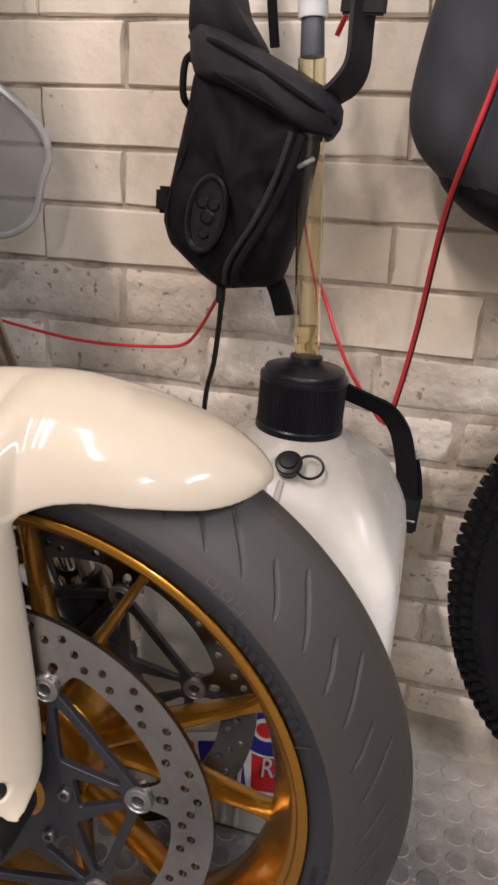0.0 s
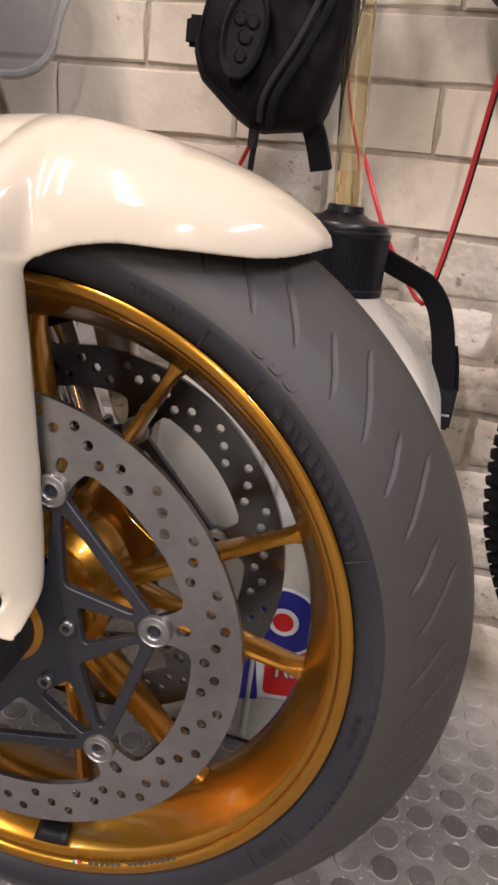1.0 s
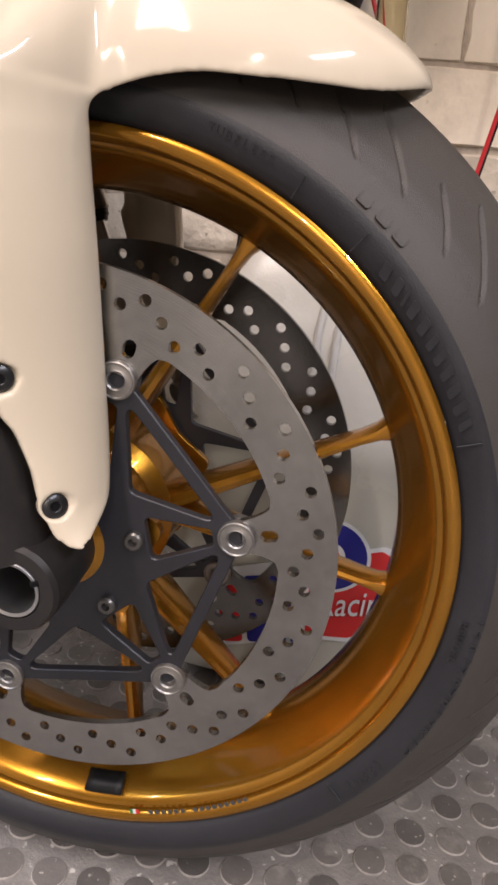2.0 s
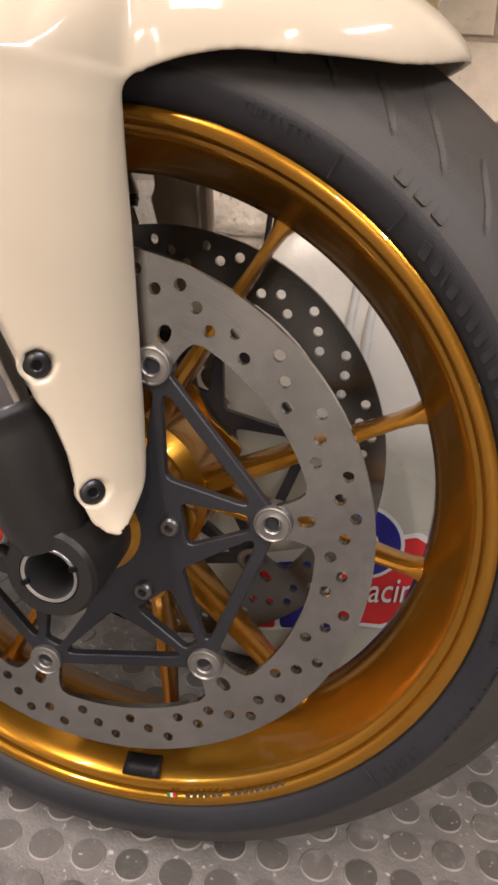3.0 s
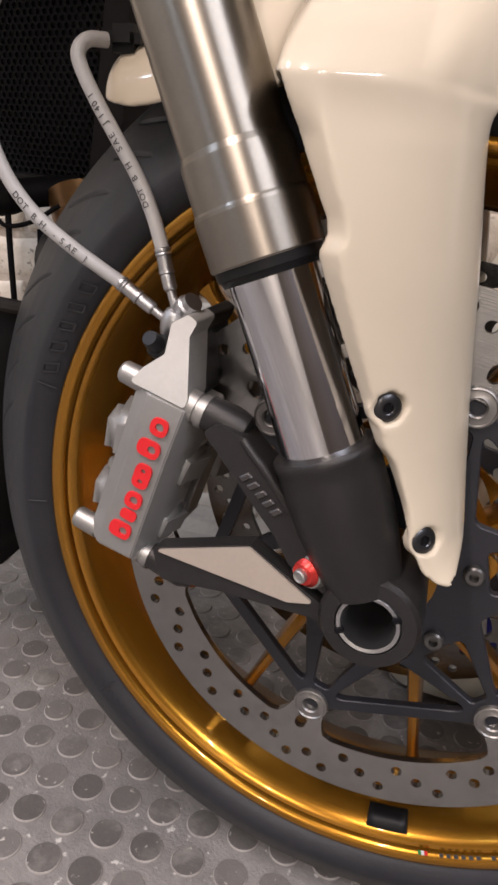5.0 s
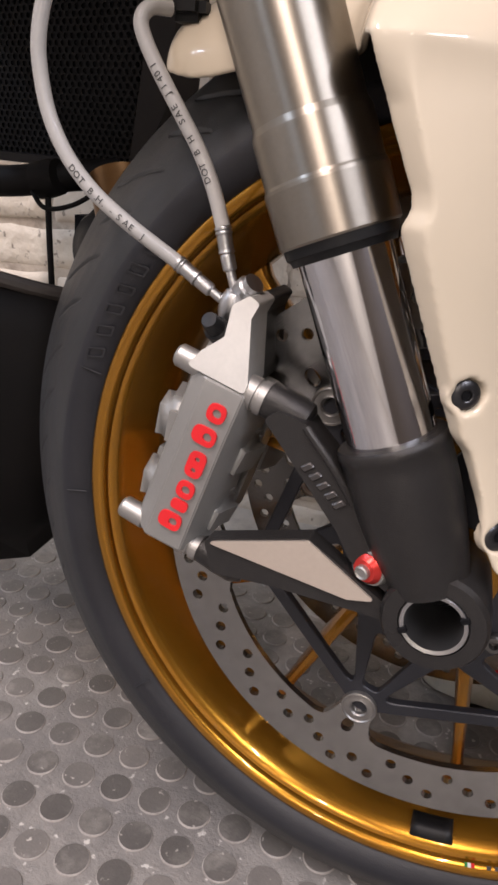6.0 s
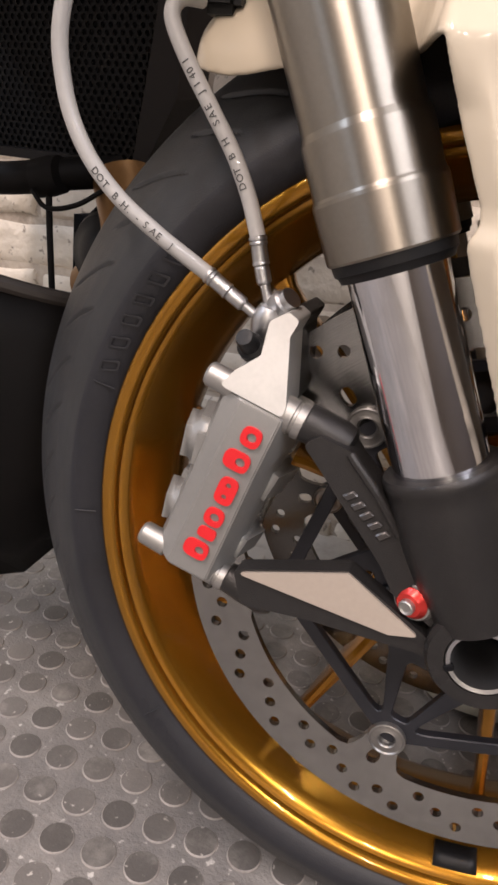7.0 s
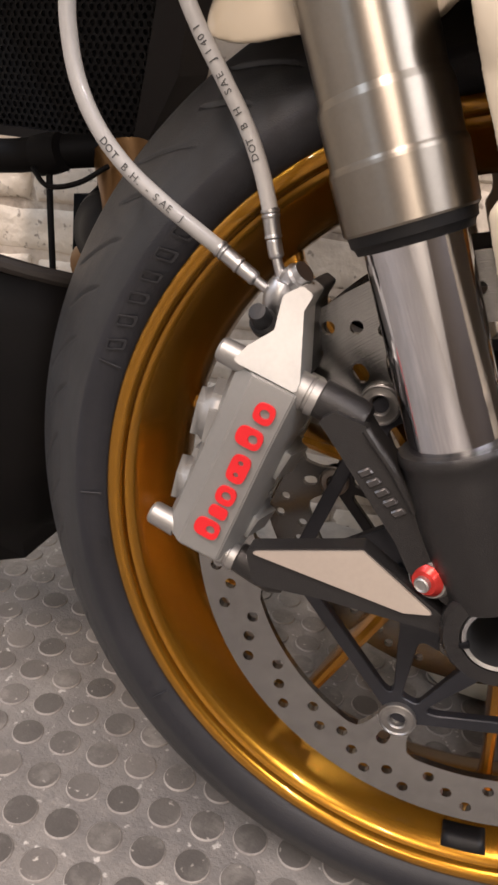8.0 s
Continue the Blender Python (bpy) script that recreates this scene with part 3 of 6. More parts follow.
def rotor(name, y, s, label, mat):
    """A drilled rotor with its carrier and bobbins; s: the side that faces outward."""
    outer, holes = disc_loops()
    d = part(name, plate(outer, holes, y - 0.0022, y + 0.0022), mat, bike, label, 30)
    outer, holes = carrier_loops()
    part("carrier", plate(outer, holes, y - 0.003, y + 0.003, 0.0006), M["carrier"], d, "charcoal anodised carrier", 30)
    bob = None
    bolt = None
    for k in range(6):
        x, z = pol(0.1067, 13.3 + 60 * k)
        if bob is None:
            bob = part("bobbin", lathe_along((0, -0.0062, 0), (0, 1, 0), [(0.0060, 0.0), (0.0060, 0.0042), (0.0012, 0.0046), (0.0004, 0.0054), (0.0008, 0.0060), (0.0010, 0.0090), (0.0002, 0.0096), (0.0006, 0.0104), (0.0016, 0.0107), (0.0040, 0.0107), (0.0040, 0.0075), (0.0118, 0.0075), (0.0118, 0.0105), (0.0124, 0.0)], 28), M["bobbin"], d)
            bob.location = (x, y, z)
        else:
            share("bobbin", bob.data, d, Matrix.Translation((x, y, z)))
        x, z = pol(0.0475, 13.3 + 60 * k)
        if bolt is None:
            bolt = part("rotor_bolt", lathe_along((0, s * 0.0075, 0), (0, -s, 0), [(0.004, 0.0), (0.004, 0.0022), (0.0, 0.0026), (0.0, 0.0046), (0.0012, 0.0056), (0.006, 0.0058), (0.0062, 0.0)], 20), M["rotor_bolt"], d)
            bolt.location = (x, y, z)
        else:
            share("rotor_bolt", bolt.data, d, Matrix.Translation((x, y, z)))
    return d


def disc_steel():
    """Steel turned in fine circles."""
    m = material("turned_disc_steel", (0.40, 0.397, 0.39), 0.22, 1.0, colour2=(0.25, 0.247, 0.243), vscale=9, grain=160, rvar=0.07)
    nt = m.node_tree
    b = nt.nodes["Principled BSDF"]
    tc = nt.nodes.new("ShaderNodeTexCoord")
    sep = nt.nodes.new("ShaderNodeVectorMath")
    sep.operation = "MULTIPLY"
    sep.inputs[1].default_value = (1, 0, 1)
    nt.links.new(tc.outputs["Object"], sep.inputs[0])
    ln = nt.nodes.new("ShaderNodeVectorMath")
    ln.operation = "LENGTH"
    nt.links.new(sep.outputs[0], ln.inputs[0])
    nz = nt.nodes.new("ShaderNodeTexNoise")
    nz.noise_dimensions = "1D"
    nz.inputs["Scale"].default_value, nz.inputs["Detail"].default_value = 1800, 4
    nt.links.new(ln.outputs["Value"], nz.inputs["W"])
    bp = nt.nodes.new("ShaderNodeBump")
    bp.inputs["Strength"].default_value, bp.inputs["Distance"].default_value = 0.22, 0.0004
    nt.links.new(nz.outputs["Fac"], bp.inputs["Height"])
    nt.links.new(bp.outputs[0], b.inputs["Normal"])
    tg = nt.nodes.new("ShaderNodeTangent")
    tg.direction_type, tg.axis = "RADIAL", "Y"
    nt.links.new(tg.outputs[0], b.inputs["Tangent"])
    b.inputs["Anisotropic"].default_value = 0.7
    b.inputs["Anisotropic Rotation"].default_value = 0.25
    return m


M["steel_disc"] = disc_steel()
# disc steel again, its colour darkened for the shade around the far rotor
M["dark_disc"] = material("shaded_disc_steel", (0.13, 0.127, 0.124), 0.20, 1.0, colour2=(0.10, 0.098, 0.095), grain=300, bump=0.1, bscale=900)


def turned_tube():
    """Tube turned on a lathe: fine rings round its own axis, which spread a highlight along it."""
    m = material("turned_fork_tube", (0.33, 0.300, 0.255), 0.38, 1.0, colour2=(0.28, 0.253, 0.215), grain=500, rvar=0.04)
    nt = m.node_tree
    b = nt.nodes["Principled BSDF"]
    tc = nt.nodes.new("ShaderNodeTexCoord")
    sp = nt.nodes.new("ShaderNodeSeparateXYZ")
    nt.links.new(tc.outputs["Object"], sp.inputs[0])
    nz = nt.nodes.new("ShaderNodeTexNoise")
    nz.noise_dimensions = "1D"
    nz.inputs["Scale"].default_value, nz.inputs["Detail"].default_value = 2500, 3
    nt.links.new(sp.outputs["Z"], nz.inputs["W"])
    bp = nt.nodes.new("ShaderNodeBump")
    bp.inputs["Strength"].default_value, bp.inputs["Distance"].default_value = 0.02, 0.0004
    nt.links.new(nz.outputs["Fac"], bp.inputs["Height"])
    nt.links.new(bp.outputs[0], b.inputs["Normal"])
    tg = nt.nodes.new("ShaderNodeTangent")
    tg.direction_type, tg.axis = "RADIAL", "Z"
    b.inputs["Anisotropic Rotation"].default_value = 0.25
    nt.links.new(tg.outputs[0], b.inputs["Tangent"])
    b.inputs["Anisotropic"].default_value = 0.85
    return m


M["brushed"] = turned_tube()
rotor("brake_rotor", -0.0640, -1, "drilled steel brake rotor on a charcoal carrier", M["steel_disc"])
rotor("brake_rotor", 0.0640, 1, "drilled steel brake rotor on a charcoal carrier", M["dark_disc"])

# raised marks on the tyre
def side_pose(deg, r, y=-0.0546):
    """Pose on the sidewall: x clockwise along the tyre, y outward from the hub, z out of the wall."""
    a = radians(deg)
    up, out = Vector((math.cos(a), 0, math.sin(a))), Vector((0, -1, 0))
    out = (out - up * 0.22).normalized()
    along = Vector((math.sin(a), 0, -math.cos(a)))
    up = out.cross(along)
    c = Vector((r * math.cos(a), y, r * math.sin(a)))
    return Matrix(((along.x, up.x, out.x, c.x), (along.y, up.y, out.y, c.y), (along.z, up.z, out.z, c.z), (0, 0, 0, 1)))


def side_words(words, start, r, size, step):
    for k, ch in enumerate(words):
        if ch != " ":
            part("raised_letter", text_bm(ch, size, 0.0009, side_pose(start - step * k, r)), M["rubber_mark"], tyre)


side_words("RADIAL", -2.0, 0.2345, 0.0062, 1.15)
side_words("120/70ZR17M/C", 0.0 - 1.0, 0.2405, 0.0105, 1.95)
side_words("(58W)", -29.5, 0.2375, 0.0085, 1.55)
side_words("TUBELESS", 74.0, 0.2380, 0.0060, 1.1)


def side_frames(start, widths, gap, r, high, hollow=False):
    """Plain low blocks in place of moulded lettering, run clockwise from start."""
    deg = start
    for w_ in widths:
        step = math.degrees(w_ / r)
        k = high * 0.22
        v_ = w_ * 0.62
        loop = rounded([(-v_ / 2 - k, -high / 2), (v_ / 2 - k, -high / 2), (v_ / 2 + k, high / 2), (-v_ / 2 + k, high / 2)], 0.0014, 3)
        hole = [[(a * 0.66, b * 0.74) for a, b in loop]] if hollow else []
        bm = plate(loop, hole, -0.00012, 0.0005 if hollow else 0.00016, 0.00008)
        bm.transform(side_pose(deg - step / 2, r) @ Matrix.Rotation(radians(90), 4, "X"))
        part("raised_block", bm, M["rubber_mark"] if hollow else M["rubber_side"], tyre)
        deg -= step + gap


side_frames(49.0, (0.0088, 0.0078, 0.0030, 0.0084, 0.0084, 0.0070, 0.0074, 0.0078, 0.0086, 0.0084, 0.0070), 0.30, 0.2350, 0.0078)
side_frames(162.0, (0.0110, 0.0115, 0.0105, 0.0095, 0.0115, 0.0105), 0.95, 0.2352, 0.0108, True)
side_frames(-131.0, (0.0040, 0.0048, 0.0040, 0.0026, 0.0044, 0.0040, 0.0050, 0.0040, 0.0040), 0.35, 0.2370, 0.0056)
for deg in (52.5, 24.0, -38.5, 163.6, -176.0, -140.0, 90.0, 62.0):
    part("raised_tick", box(0, 0, 0, 0.0009, 0.0130, 0.0008, 0.0002, 1, side_pose(deg, 0.2345)), M["rubber_mark"], tyre)
for deg in (55.3, 52.4, 49.7):
    a = radians(deg)
    out = Vector((0.62 * math.cos(a), -0.78, 0.62 * math.sin(a)))
    m = side_pose(deg, 0.2502, -0.0521)
    along = m.col[0].to_3d()
    up = out.cross(along)
    m = Matrix(((along.x, up.x, out.x, m[0][3]), (along.y, up.y, out.y, m[1][3]), (along.z, up.z, out.z, m[2][3]), (0, 0, 0, 1)))
    loop = rounded([(-0.0040, -0.0040), (0.0040, -0.0040), (0.0040, 0.0040), (-0.0040, 0.0040)], 0.002, 4)
    inner = rounded([(-0.0030, -0.0030), (0.0030, -0.0030), (0.0030, 0.0030), (-0.0030, 0.0030)], 0.0014, 4)
    bm = plate(loop, [inner], -0.0010, 0.0006)
    bm.transform(m @ Matrix.Rotation(radians(90), 4, "X"))
    part("raised_block", bm, M["rubber"], tyre)
# a printed strip of tiny marks and a small flag on the rim
for k in range(16):
    if k == 6:
        continue
    a = radians(-72.5 + 1.25 * k)
    m = Matrix.Translation((0.2172 * math.cos(a), -0.0494, 0.2172 * math.sin(a))) @ Matrix.Rotation(-a, 4, "Y")
    part("printed_mark", box(0, 0, 0, 0.0030, 0.0006, 0.0026, 0, 1, m), M["ink"], rim)
for k, q in enumerate(("green", "sticker_white", "sticker_red")):
    a = radians(-76.2 + 0.55 * k)
    m = Matrix.Translation((0.2172 * math.cos(a), -0.0494, 0.2172 * math.sin(a))) @ Matrix.Rotation(-a, 4, "Y")
    part("printed_flag", box(0, 0, 0, 0.0036, 0.0007, 0.0021, 0, 1, m), M[q], rim)

# fork
FORK_Y = -0.106


def fork_at(z):
    return Vector((-0.0355 - 0.432 * (z - 0.081), FORK_Y, z))


AX = (fork_at(1.0) - fork_at(0.0)).normalized()


def fork_leg(y, name):
    """Lower leg, polished stanchion, brushed outer tube."""
    off = Vector((0, y - FORK_Y, 0))
    base = fork_at(0.078) + off
    leg = part(name, lathe_along(fork_at(0.012) + off, AX, [(0, 0.0190), (0.012, 0.0215), (0.026, 0.0238), (0.040, 0.0252), (0.052, 0.0257), (0.062, 0.0258), (0.0690, 0.0258), (0.0700, 0.0264), (0.0735, 0.0264), (0.0750, 0.0254), (0.0752, 0.0205)], 40), M["cast"], bike, "dark grey cast fork bottom")
    part("stanchion", lathe_along(base - AX * 0.01, AX, [(0, 0.0208), (0.14, 0.0208)], 48), M["chrome"], leg, "polished chrome fork stanchion")
    top = fork_at(0.166) + off
    part("dust_seal", lathe_along(top - AX * 0.006, AX, [(-0.0022, 0.0212), (-0.0022, 0.0232), (0.0002, 0.0240), (0.0012, 0.0252), (0.0055, 0.0256), (0.0055, 0.0212)], 40), M["black"], leg, "black rubber dust seal")
    outer = part("outer_tube", lathe_along((0, 0, 0), (0, 0, 1), [(-0.0046, 0.0215), (-0.0046, 0.0262), (-0.0036, 0.0270), (0.0185, 0.0273), (0.0200, 0.0270), (0.0212, 0.0264), (0.0225, 0.0262), (0.0405, 0.0262), (0.0420, 0.0260), (0.0450, 0.0249), (0.0475, 0.0247),
                                                          (0.30, 0.0247), (0.30, 0.02)], 96), M["brushed"], leg, "brushed titanium coloured fork tube", 12)
    outer.matrix_basis = Matrix.Translation(top + AX * 0.004) @ Vector((0, 0, 1)).rotation_difference(AX).to_matrix().to_4x4()
    return leg


leg = fork_leg(FORK_Y, "fork_leg")
far_leg = fork_leg(-FORK_Y, "fork_leg")
for side, owner in ((-1, leg), (1, far_leg)):
    bm = lathe_along((0, side * 0.0690, 0), (0, side, 0), [(0, 0.0240), (0.034, 0.0256), (0.0505, 0.0254), (0.0535, 0.0236), (0.0535, 0.0166), (0.0, 0.0166)], 48)
    part("axle_clamp", bm, M["cast"], owner, "dark grey axle clamp", 30)
    bm = lathe_along((0, side * 0.0975, 0), (0, side, 0), [(-0.060, 0.0164), (0.0240, 0.0164), (0.0252, 0.0156), (0.0246, 0.0138), (-0.060, 0.0132)], 40)
    part("axle", bm, M["steel"], owner, "hollow steel wheel axle end")
    # matt black plug in place of the shade deep in the axle
    part("axle_bore", bar((0, side * 0.030, 0), (0, side * 0.0822, 0), 0.0134), M["void"], owner, "black plug for the shade inside the hollow axle")
    # black blocks put the slots' shade into the ring
    for deg in (27, 207):
        a = radians(deg)
        part("slot", box(0, 0, 0, 0.0044, 0.0030, 0.0030, 0.0004, 1, Matrix.Translation((0.0150 * math.cos(a), side * 0.1220, 0.0150 * math.sin(a))) @ Matrix.Rotation(-a, 4, "Y")), M["void"], owner, "black block for the shade in an axle end slot")
part("spacer", lathe_along((0, -0.080, 0), (0, 1, 0), [(0, 0.021), (0.010, 0.024), (0.014, 0.030), (0.022, 0.030), (0.022, 0.02)], 40), M["gold"], leg, "gold wheel spacer")
# pinch bolt with a red washer
p = Vector((-0.0325, -0.1095, 0.0172))
d = Vector((-0.35, -0.85, -0.1)).normalized()
part("pinch_boss", lathe_along(p + d * -0.012, d, [(0, 0.0115), (0.016, 0.0105), (0.0185, 0.0090), (0.0185, 0.0)], 28), M["caliper"], leg)
part("pinch_bolt", lathe_along(p + d * 0.004, d, [(0, 0.0080), (0.0030, 0.0080), (0.0040, 0.0070), (0.0056, 0.0058), (0.0056, 0.0)], 28), M["red_anod"], leg, "red anodised pinch bolt washer")
part("bolt_head", lathe_along(p + d * 0.0090, d, [(0, 0.0037), (0.003, 0.0037), (0.0036, 0.0030), (0.0030, 0.0022), (0.0030, 0.0)], 18), M["alu"], leg, "silver hex bolt head")

# caliper brackets cast on the fork bottom
CAL = Matrix.Translation((-0.1350, -0.0640, 0.0470)) @ Matrix.Rotation(radians(17.0), 4, "Y")
BOLT_Y = -0.039


def hull_bar(pts, y0, y1, r=0.004, bevel=0.002):
    return plate(rounded(pts, r, 4), [], y0, y1, bevel)


arm = hull_bar([(-0.0950, 0.0800), (-0.0880, 0.0850), (-0.0735, 0.0815), (-0.0695, 0.0765), (-0.0588, 0.0665), (-0.0480, 0.0560), (-0.012, 0.034), (-0.020, 0.004), (-0.0440, 0.0185), (-0.0522, 0.0315), (-0.0888, 0.0735)], -0.1160, -0.096, 0.004, 0.0035)
part("upper_bracket", arm, M["cast"], leg, "graphite cast caliper bracket with raised bars", 30)
b0, b1 = CAL @ Vector((0.0243, BOLT_Y, 0.0487)), CAL @ Vector((0.0480, BOLT_Y, 0.0480))
part("bracket_boss", lathe_along(b0, b1 - b0, [(0, 0.0086), (0.0008, 0.0093), (0.0180, 0.0094), (0.0225, 0.0086), (0.0245, 0.0060), (0.0248, 0.0)], 32), M["cast"], leg, "graphite bracket boss")
rim_path = spline([(-0.0735, -0.1155, 0.0800), (-0.0690, -0.1165, 0.0755), (-0.0590, -0.1168, 0.0650), (-0.0510, -0.1168, 0.0545), (-0.0465, -0.1160, 0.0480)], 6)
part("bracket_rim", sweep(rim_path, circle2(0.0022, 10)), M["cast"], leg)
for k in range(5):
    t = (k + 0.5) / 5
    c = Vector((-0.0725, -0.1163, 0.0630)) * (1 - t) + Vector((-0.0510, -0.1163, 0.0440)) * t
    R2 = Matrix.Translation(c) @ Matrix.Rotation(radians(41), 4, "Y") @ Matrix(((1, 0, 0.22, 0), (0, 1, 0, 0), (0, 0, 1, 0), (0, 0, 0, 1)))
    part("raised_mark", box(0, 0, 0, 0.0038, 0.0018, 0.0060, 0.0007, 1, R2), M["machined_dark"], leg, "raised cast mark")
low = hull_bar([(-0.1190, 0.0100), (-0.0648, 0.0252), (-0.0270, 0.0030), (-0.010, -0.010), (-0.030, -0.0075), (-0.0800, -0.0062), (-0.1130, -0.0080)], -0.1175, -0.1065, 0.003, 0.0012)
part("lower_bracket", low, M["cast"], leg, "graphite cast lower caliper bracket", 30)
face = hull_bar([(-0.1175, 0.0095), (-0.0645, 0.0244), (-0.0285, 0.0016), (-0.0420, -0.0012)], -0.1190, -0.1172, 0.0012, 0.0004)
part("machined_face", face, M["machined"], leg, "bare machined bracket face")
b0 = CAL @ Vector((0.0232, BOLT_Y, -0.0458))
part("bracket_boss", lathe_along(b0, Vector((0.945, 0.0, -0.325)), [(0, 0.0068), (0.0008, 0.0076), (0.012, 0.0082), (0.022, 0.0080), (0.028, 0.0050), (0.028, 0.0)], 28), M["cast"], leg, "graphite bracket boss")

# caliper, built along its own axes and turned into place
caliper = new("brake_caliper")
caliper.parent = bike
caliper["label"] = "grey radial brake caliper with red lettering shapes"
caliper.matrix_basis = CAL
# across: x (towards the fork is +), out: -y, along: z


def caliper_half(s):
    """One half: a bevelled block with piston bulges; s = -1 is the outer half."""
    sec = [(0.0225, 0.008), (0.0225, 0.030), (0.0195, 0.041), (0.0156, 0.0490), (-0.0052, 0.0502), (-0.0145, 0.0425), (-0.0185, 0.032), (-0.0185, 0.008)]
    rows = []
    for z, f, g in ((-0.0540, 0.70, 0.72), (-0.0505, 0.92, 0.93), (-0.0480, 1.0, 1.0), (-0.0180, 0.985, 1.0), (0.0150, 0.97, 1.0), (0.0450, 1.0, 1.0), (0.0472, 0.985, 0.985), (0.0480, 0.94, 0.955)):
        rows.append([(x * f, s * (0.008 + (y - 0.008) * g), z) for x, y in sec])
    bm = bmesh.new()
    rr = [[bm.verts.new(q) for q in row] for row in rows]
    for a, b in zip(rr, rr[1:]):
        for k in range(len(sec)):
            bm.faces.new((a[k], a[(k + 1) % len(sec)], b[(k + 1) % len(sec)], b[k]))
    bm.faces.new(rr[0])
    bm.faces.new(rr[-1])
    bmesh.ops.recalc_face_normals(bm, faces=bm.faces)
    bmesh.ops.bevel(bm, geom=[e for e in bm.edges if e.calc_face_angle(0) > 0.25], offset=0.0012, segments=2, affect="EDGES", clamp_overlap=True)
    return bm


part("outer_half", caliper_half(-1), M["caliper"], caliper, "titanium grey caliper half", 28)
part("inner_half", caliper_half(1), M["caliper"], caliper, "titanium grey caliper half", 28)
far_caliper = new("brake_caliper")
far_caliper.parent = bike
far_caliper["label"] = "grey radial brake caliper"
far_caliper.matrix_basis = Matrix.Translation((-0.1350, 0.0640, 0.0470)) @ Matrix.Rotation(radians(17.0), 4, "Y")
for half in list(caliper.children):
    share(half.name.split(".")[0], half.data, far_caliper)
part("bridge", box(0, 0, 0.0, 0.020, 0.030, 0.060, 0.003), M["caliper"], far_caliper)
for z, out_, high in ((-0.0270, 0.0245, 0.027), (0.0110, 0.0285, 0.030)):
    bm = box(0, 0, 0, 0.022, 0.034, high, 0.0065, 3, Matrix.Translation((-out_ + 0.011, -0.024, z)) @ Matrix.Rotation(radians(14), 4, "Z") @ Matrix.Rotation(radians(-9), 4, "Y"))
    part("piston_bulge", bm, M["caliper"], caliper, "", 50)
    bm = box(0, 0, 0, 0.022, 0.032, high * 0.95, 0.0065, 3, Matrix.Translation((0.0155, -0.022, z - 0.003)) @ Matrix.Rotation(radians(-14), 4, "Z") @ Matrix.Rotation(radians(6), 4, "Y"))
    part("piston_bulge", bm, M["caliper"], caliper, "", 50)
part("web", box(-0.0165, -0.0300, -0.0080, 0.0060, 0.0150, 0.0100, 0.0025), M["caliper"], caliper)
part("bridge", box(0, 0, 0.0, 0.020, 0.030, 0.060, 0.003), M["caliper"], caliper)
# bright machined end with the hose seat
end = [(-0.0135, 0.0483), (0.0150, 0.0483), (0.0145, 0.0530), (0.0016, 0.0795), (0.0022, 0.0872), (-0.0040, 0.0885), (-0.0098, 0.0815), (-0.0062, 0.0672), (-0.0135, 0.0570), (-0.0165, 0.0490)]


def wedge_end(y0, y1):
    bm = plate(rounded(end, 0.0022, 4), [], y0, y1, 0.0010)
    for v in bm.verts:
        v.co.y += max(0, v.co.z - 0.0480) * 0.36
    return bm


part("machined_end", wedge_end(-0.0490, -0.0250), M["alu_end"], caliper, "bright machined caliper end", 30)
part("back_end", wedge_end(-0.0246, 0.0060), M["black"], caliper, "", 30)
for z, x0, x1, rs in ((0.0475, -0.0262, 0.0245, 0.0086), (-0.0472, -0.0262, 0.0235, 0.0068)):
    part("mounting_bolt", lathe_along((x0, BOLT_Y, z), (1, 0, 0), [(0, 0.0048), (0.0014, 0.0060), (0.0150, 0.0064), (0.0150, 0.0)], 28), M["alu"], caliper, "bright mounting bolt head")
    part("mounting_sleeve", lathe_along((x1 - 0.012, BOLT_Y, z), (1, 0, 0), [(0, rs), (0.0062, rs), (0.0066, rs - 0.0008), (0.0078, rs - 0.0008), (0.0082, rs + 0.0003), (0.0120, rs + 0.0003), (0.0120, 0.0)], 28), M["alu"], caliper, "bright mounting sleeve")
# bleed nipple with its rubber cap
part("bleed_nipple", lathe_along((-0.0128, -0.030, 0.0640), Vector((-0.22, -0.75, 0.45)), [(0, 0.0064), (0.0050, 0.0064), (0.0060, 0.0048), (0.0130, 0.0045), (0.0150, 0.0038), (0.0152, 0.0)], 20), M["black"], caliper, "black rubber bleed cap")
# plain red shapes of the maker's mark: seven, along the block
LOGO = [(-0.0330, -0.0005, 0.0129, 0.0098, 1), (-0.0222, 0.0011, 0.0094, 0.0060, 0), (-0.0124, 0.0011, 0.0098, 0.0098, 1), (0.0032, 0.0011, 0.0094, 0.0146, 2), (0.0198, -0.0005, 0.0129, 0.0098, 1), (0.0335, 0.0011, 0.0098, 0.0100, 1)]
for z, x, w_, l_, holes_ in LOGO:
    x += 0.0055
    loop = rounded([(x - w_ / 2, z - l_ / 2), (x + w_ / 2, z - l_ / 2), (x + w_ / 2, z + l_ / 2), (x - w_ / 2, z + l_ / 2)], 0.0044, 6)
    gap = [circle_at(x + w_ / 2 - 0.0046, z, 0.0024, 16)] if holes_ == 1 else [circle_at(x, z + q, 0.0014, 12) for q in (-0.0032, 0.0032)] if holes_ == 2 else []
    part("red_mark", plate(loop, gap, -0.0509, -0.0494), M["red"], caliper, "plain raised red painted shape")

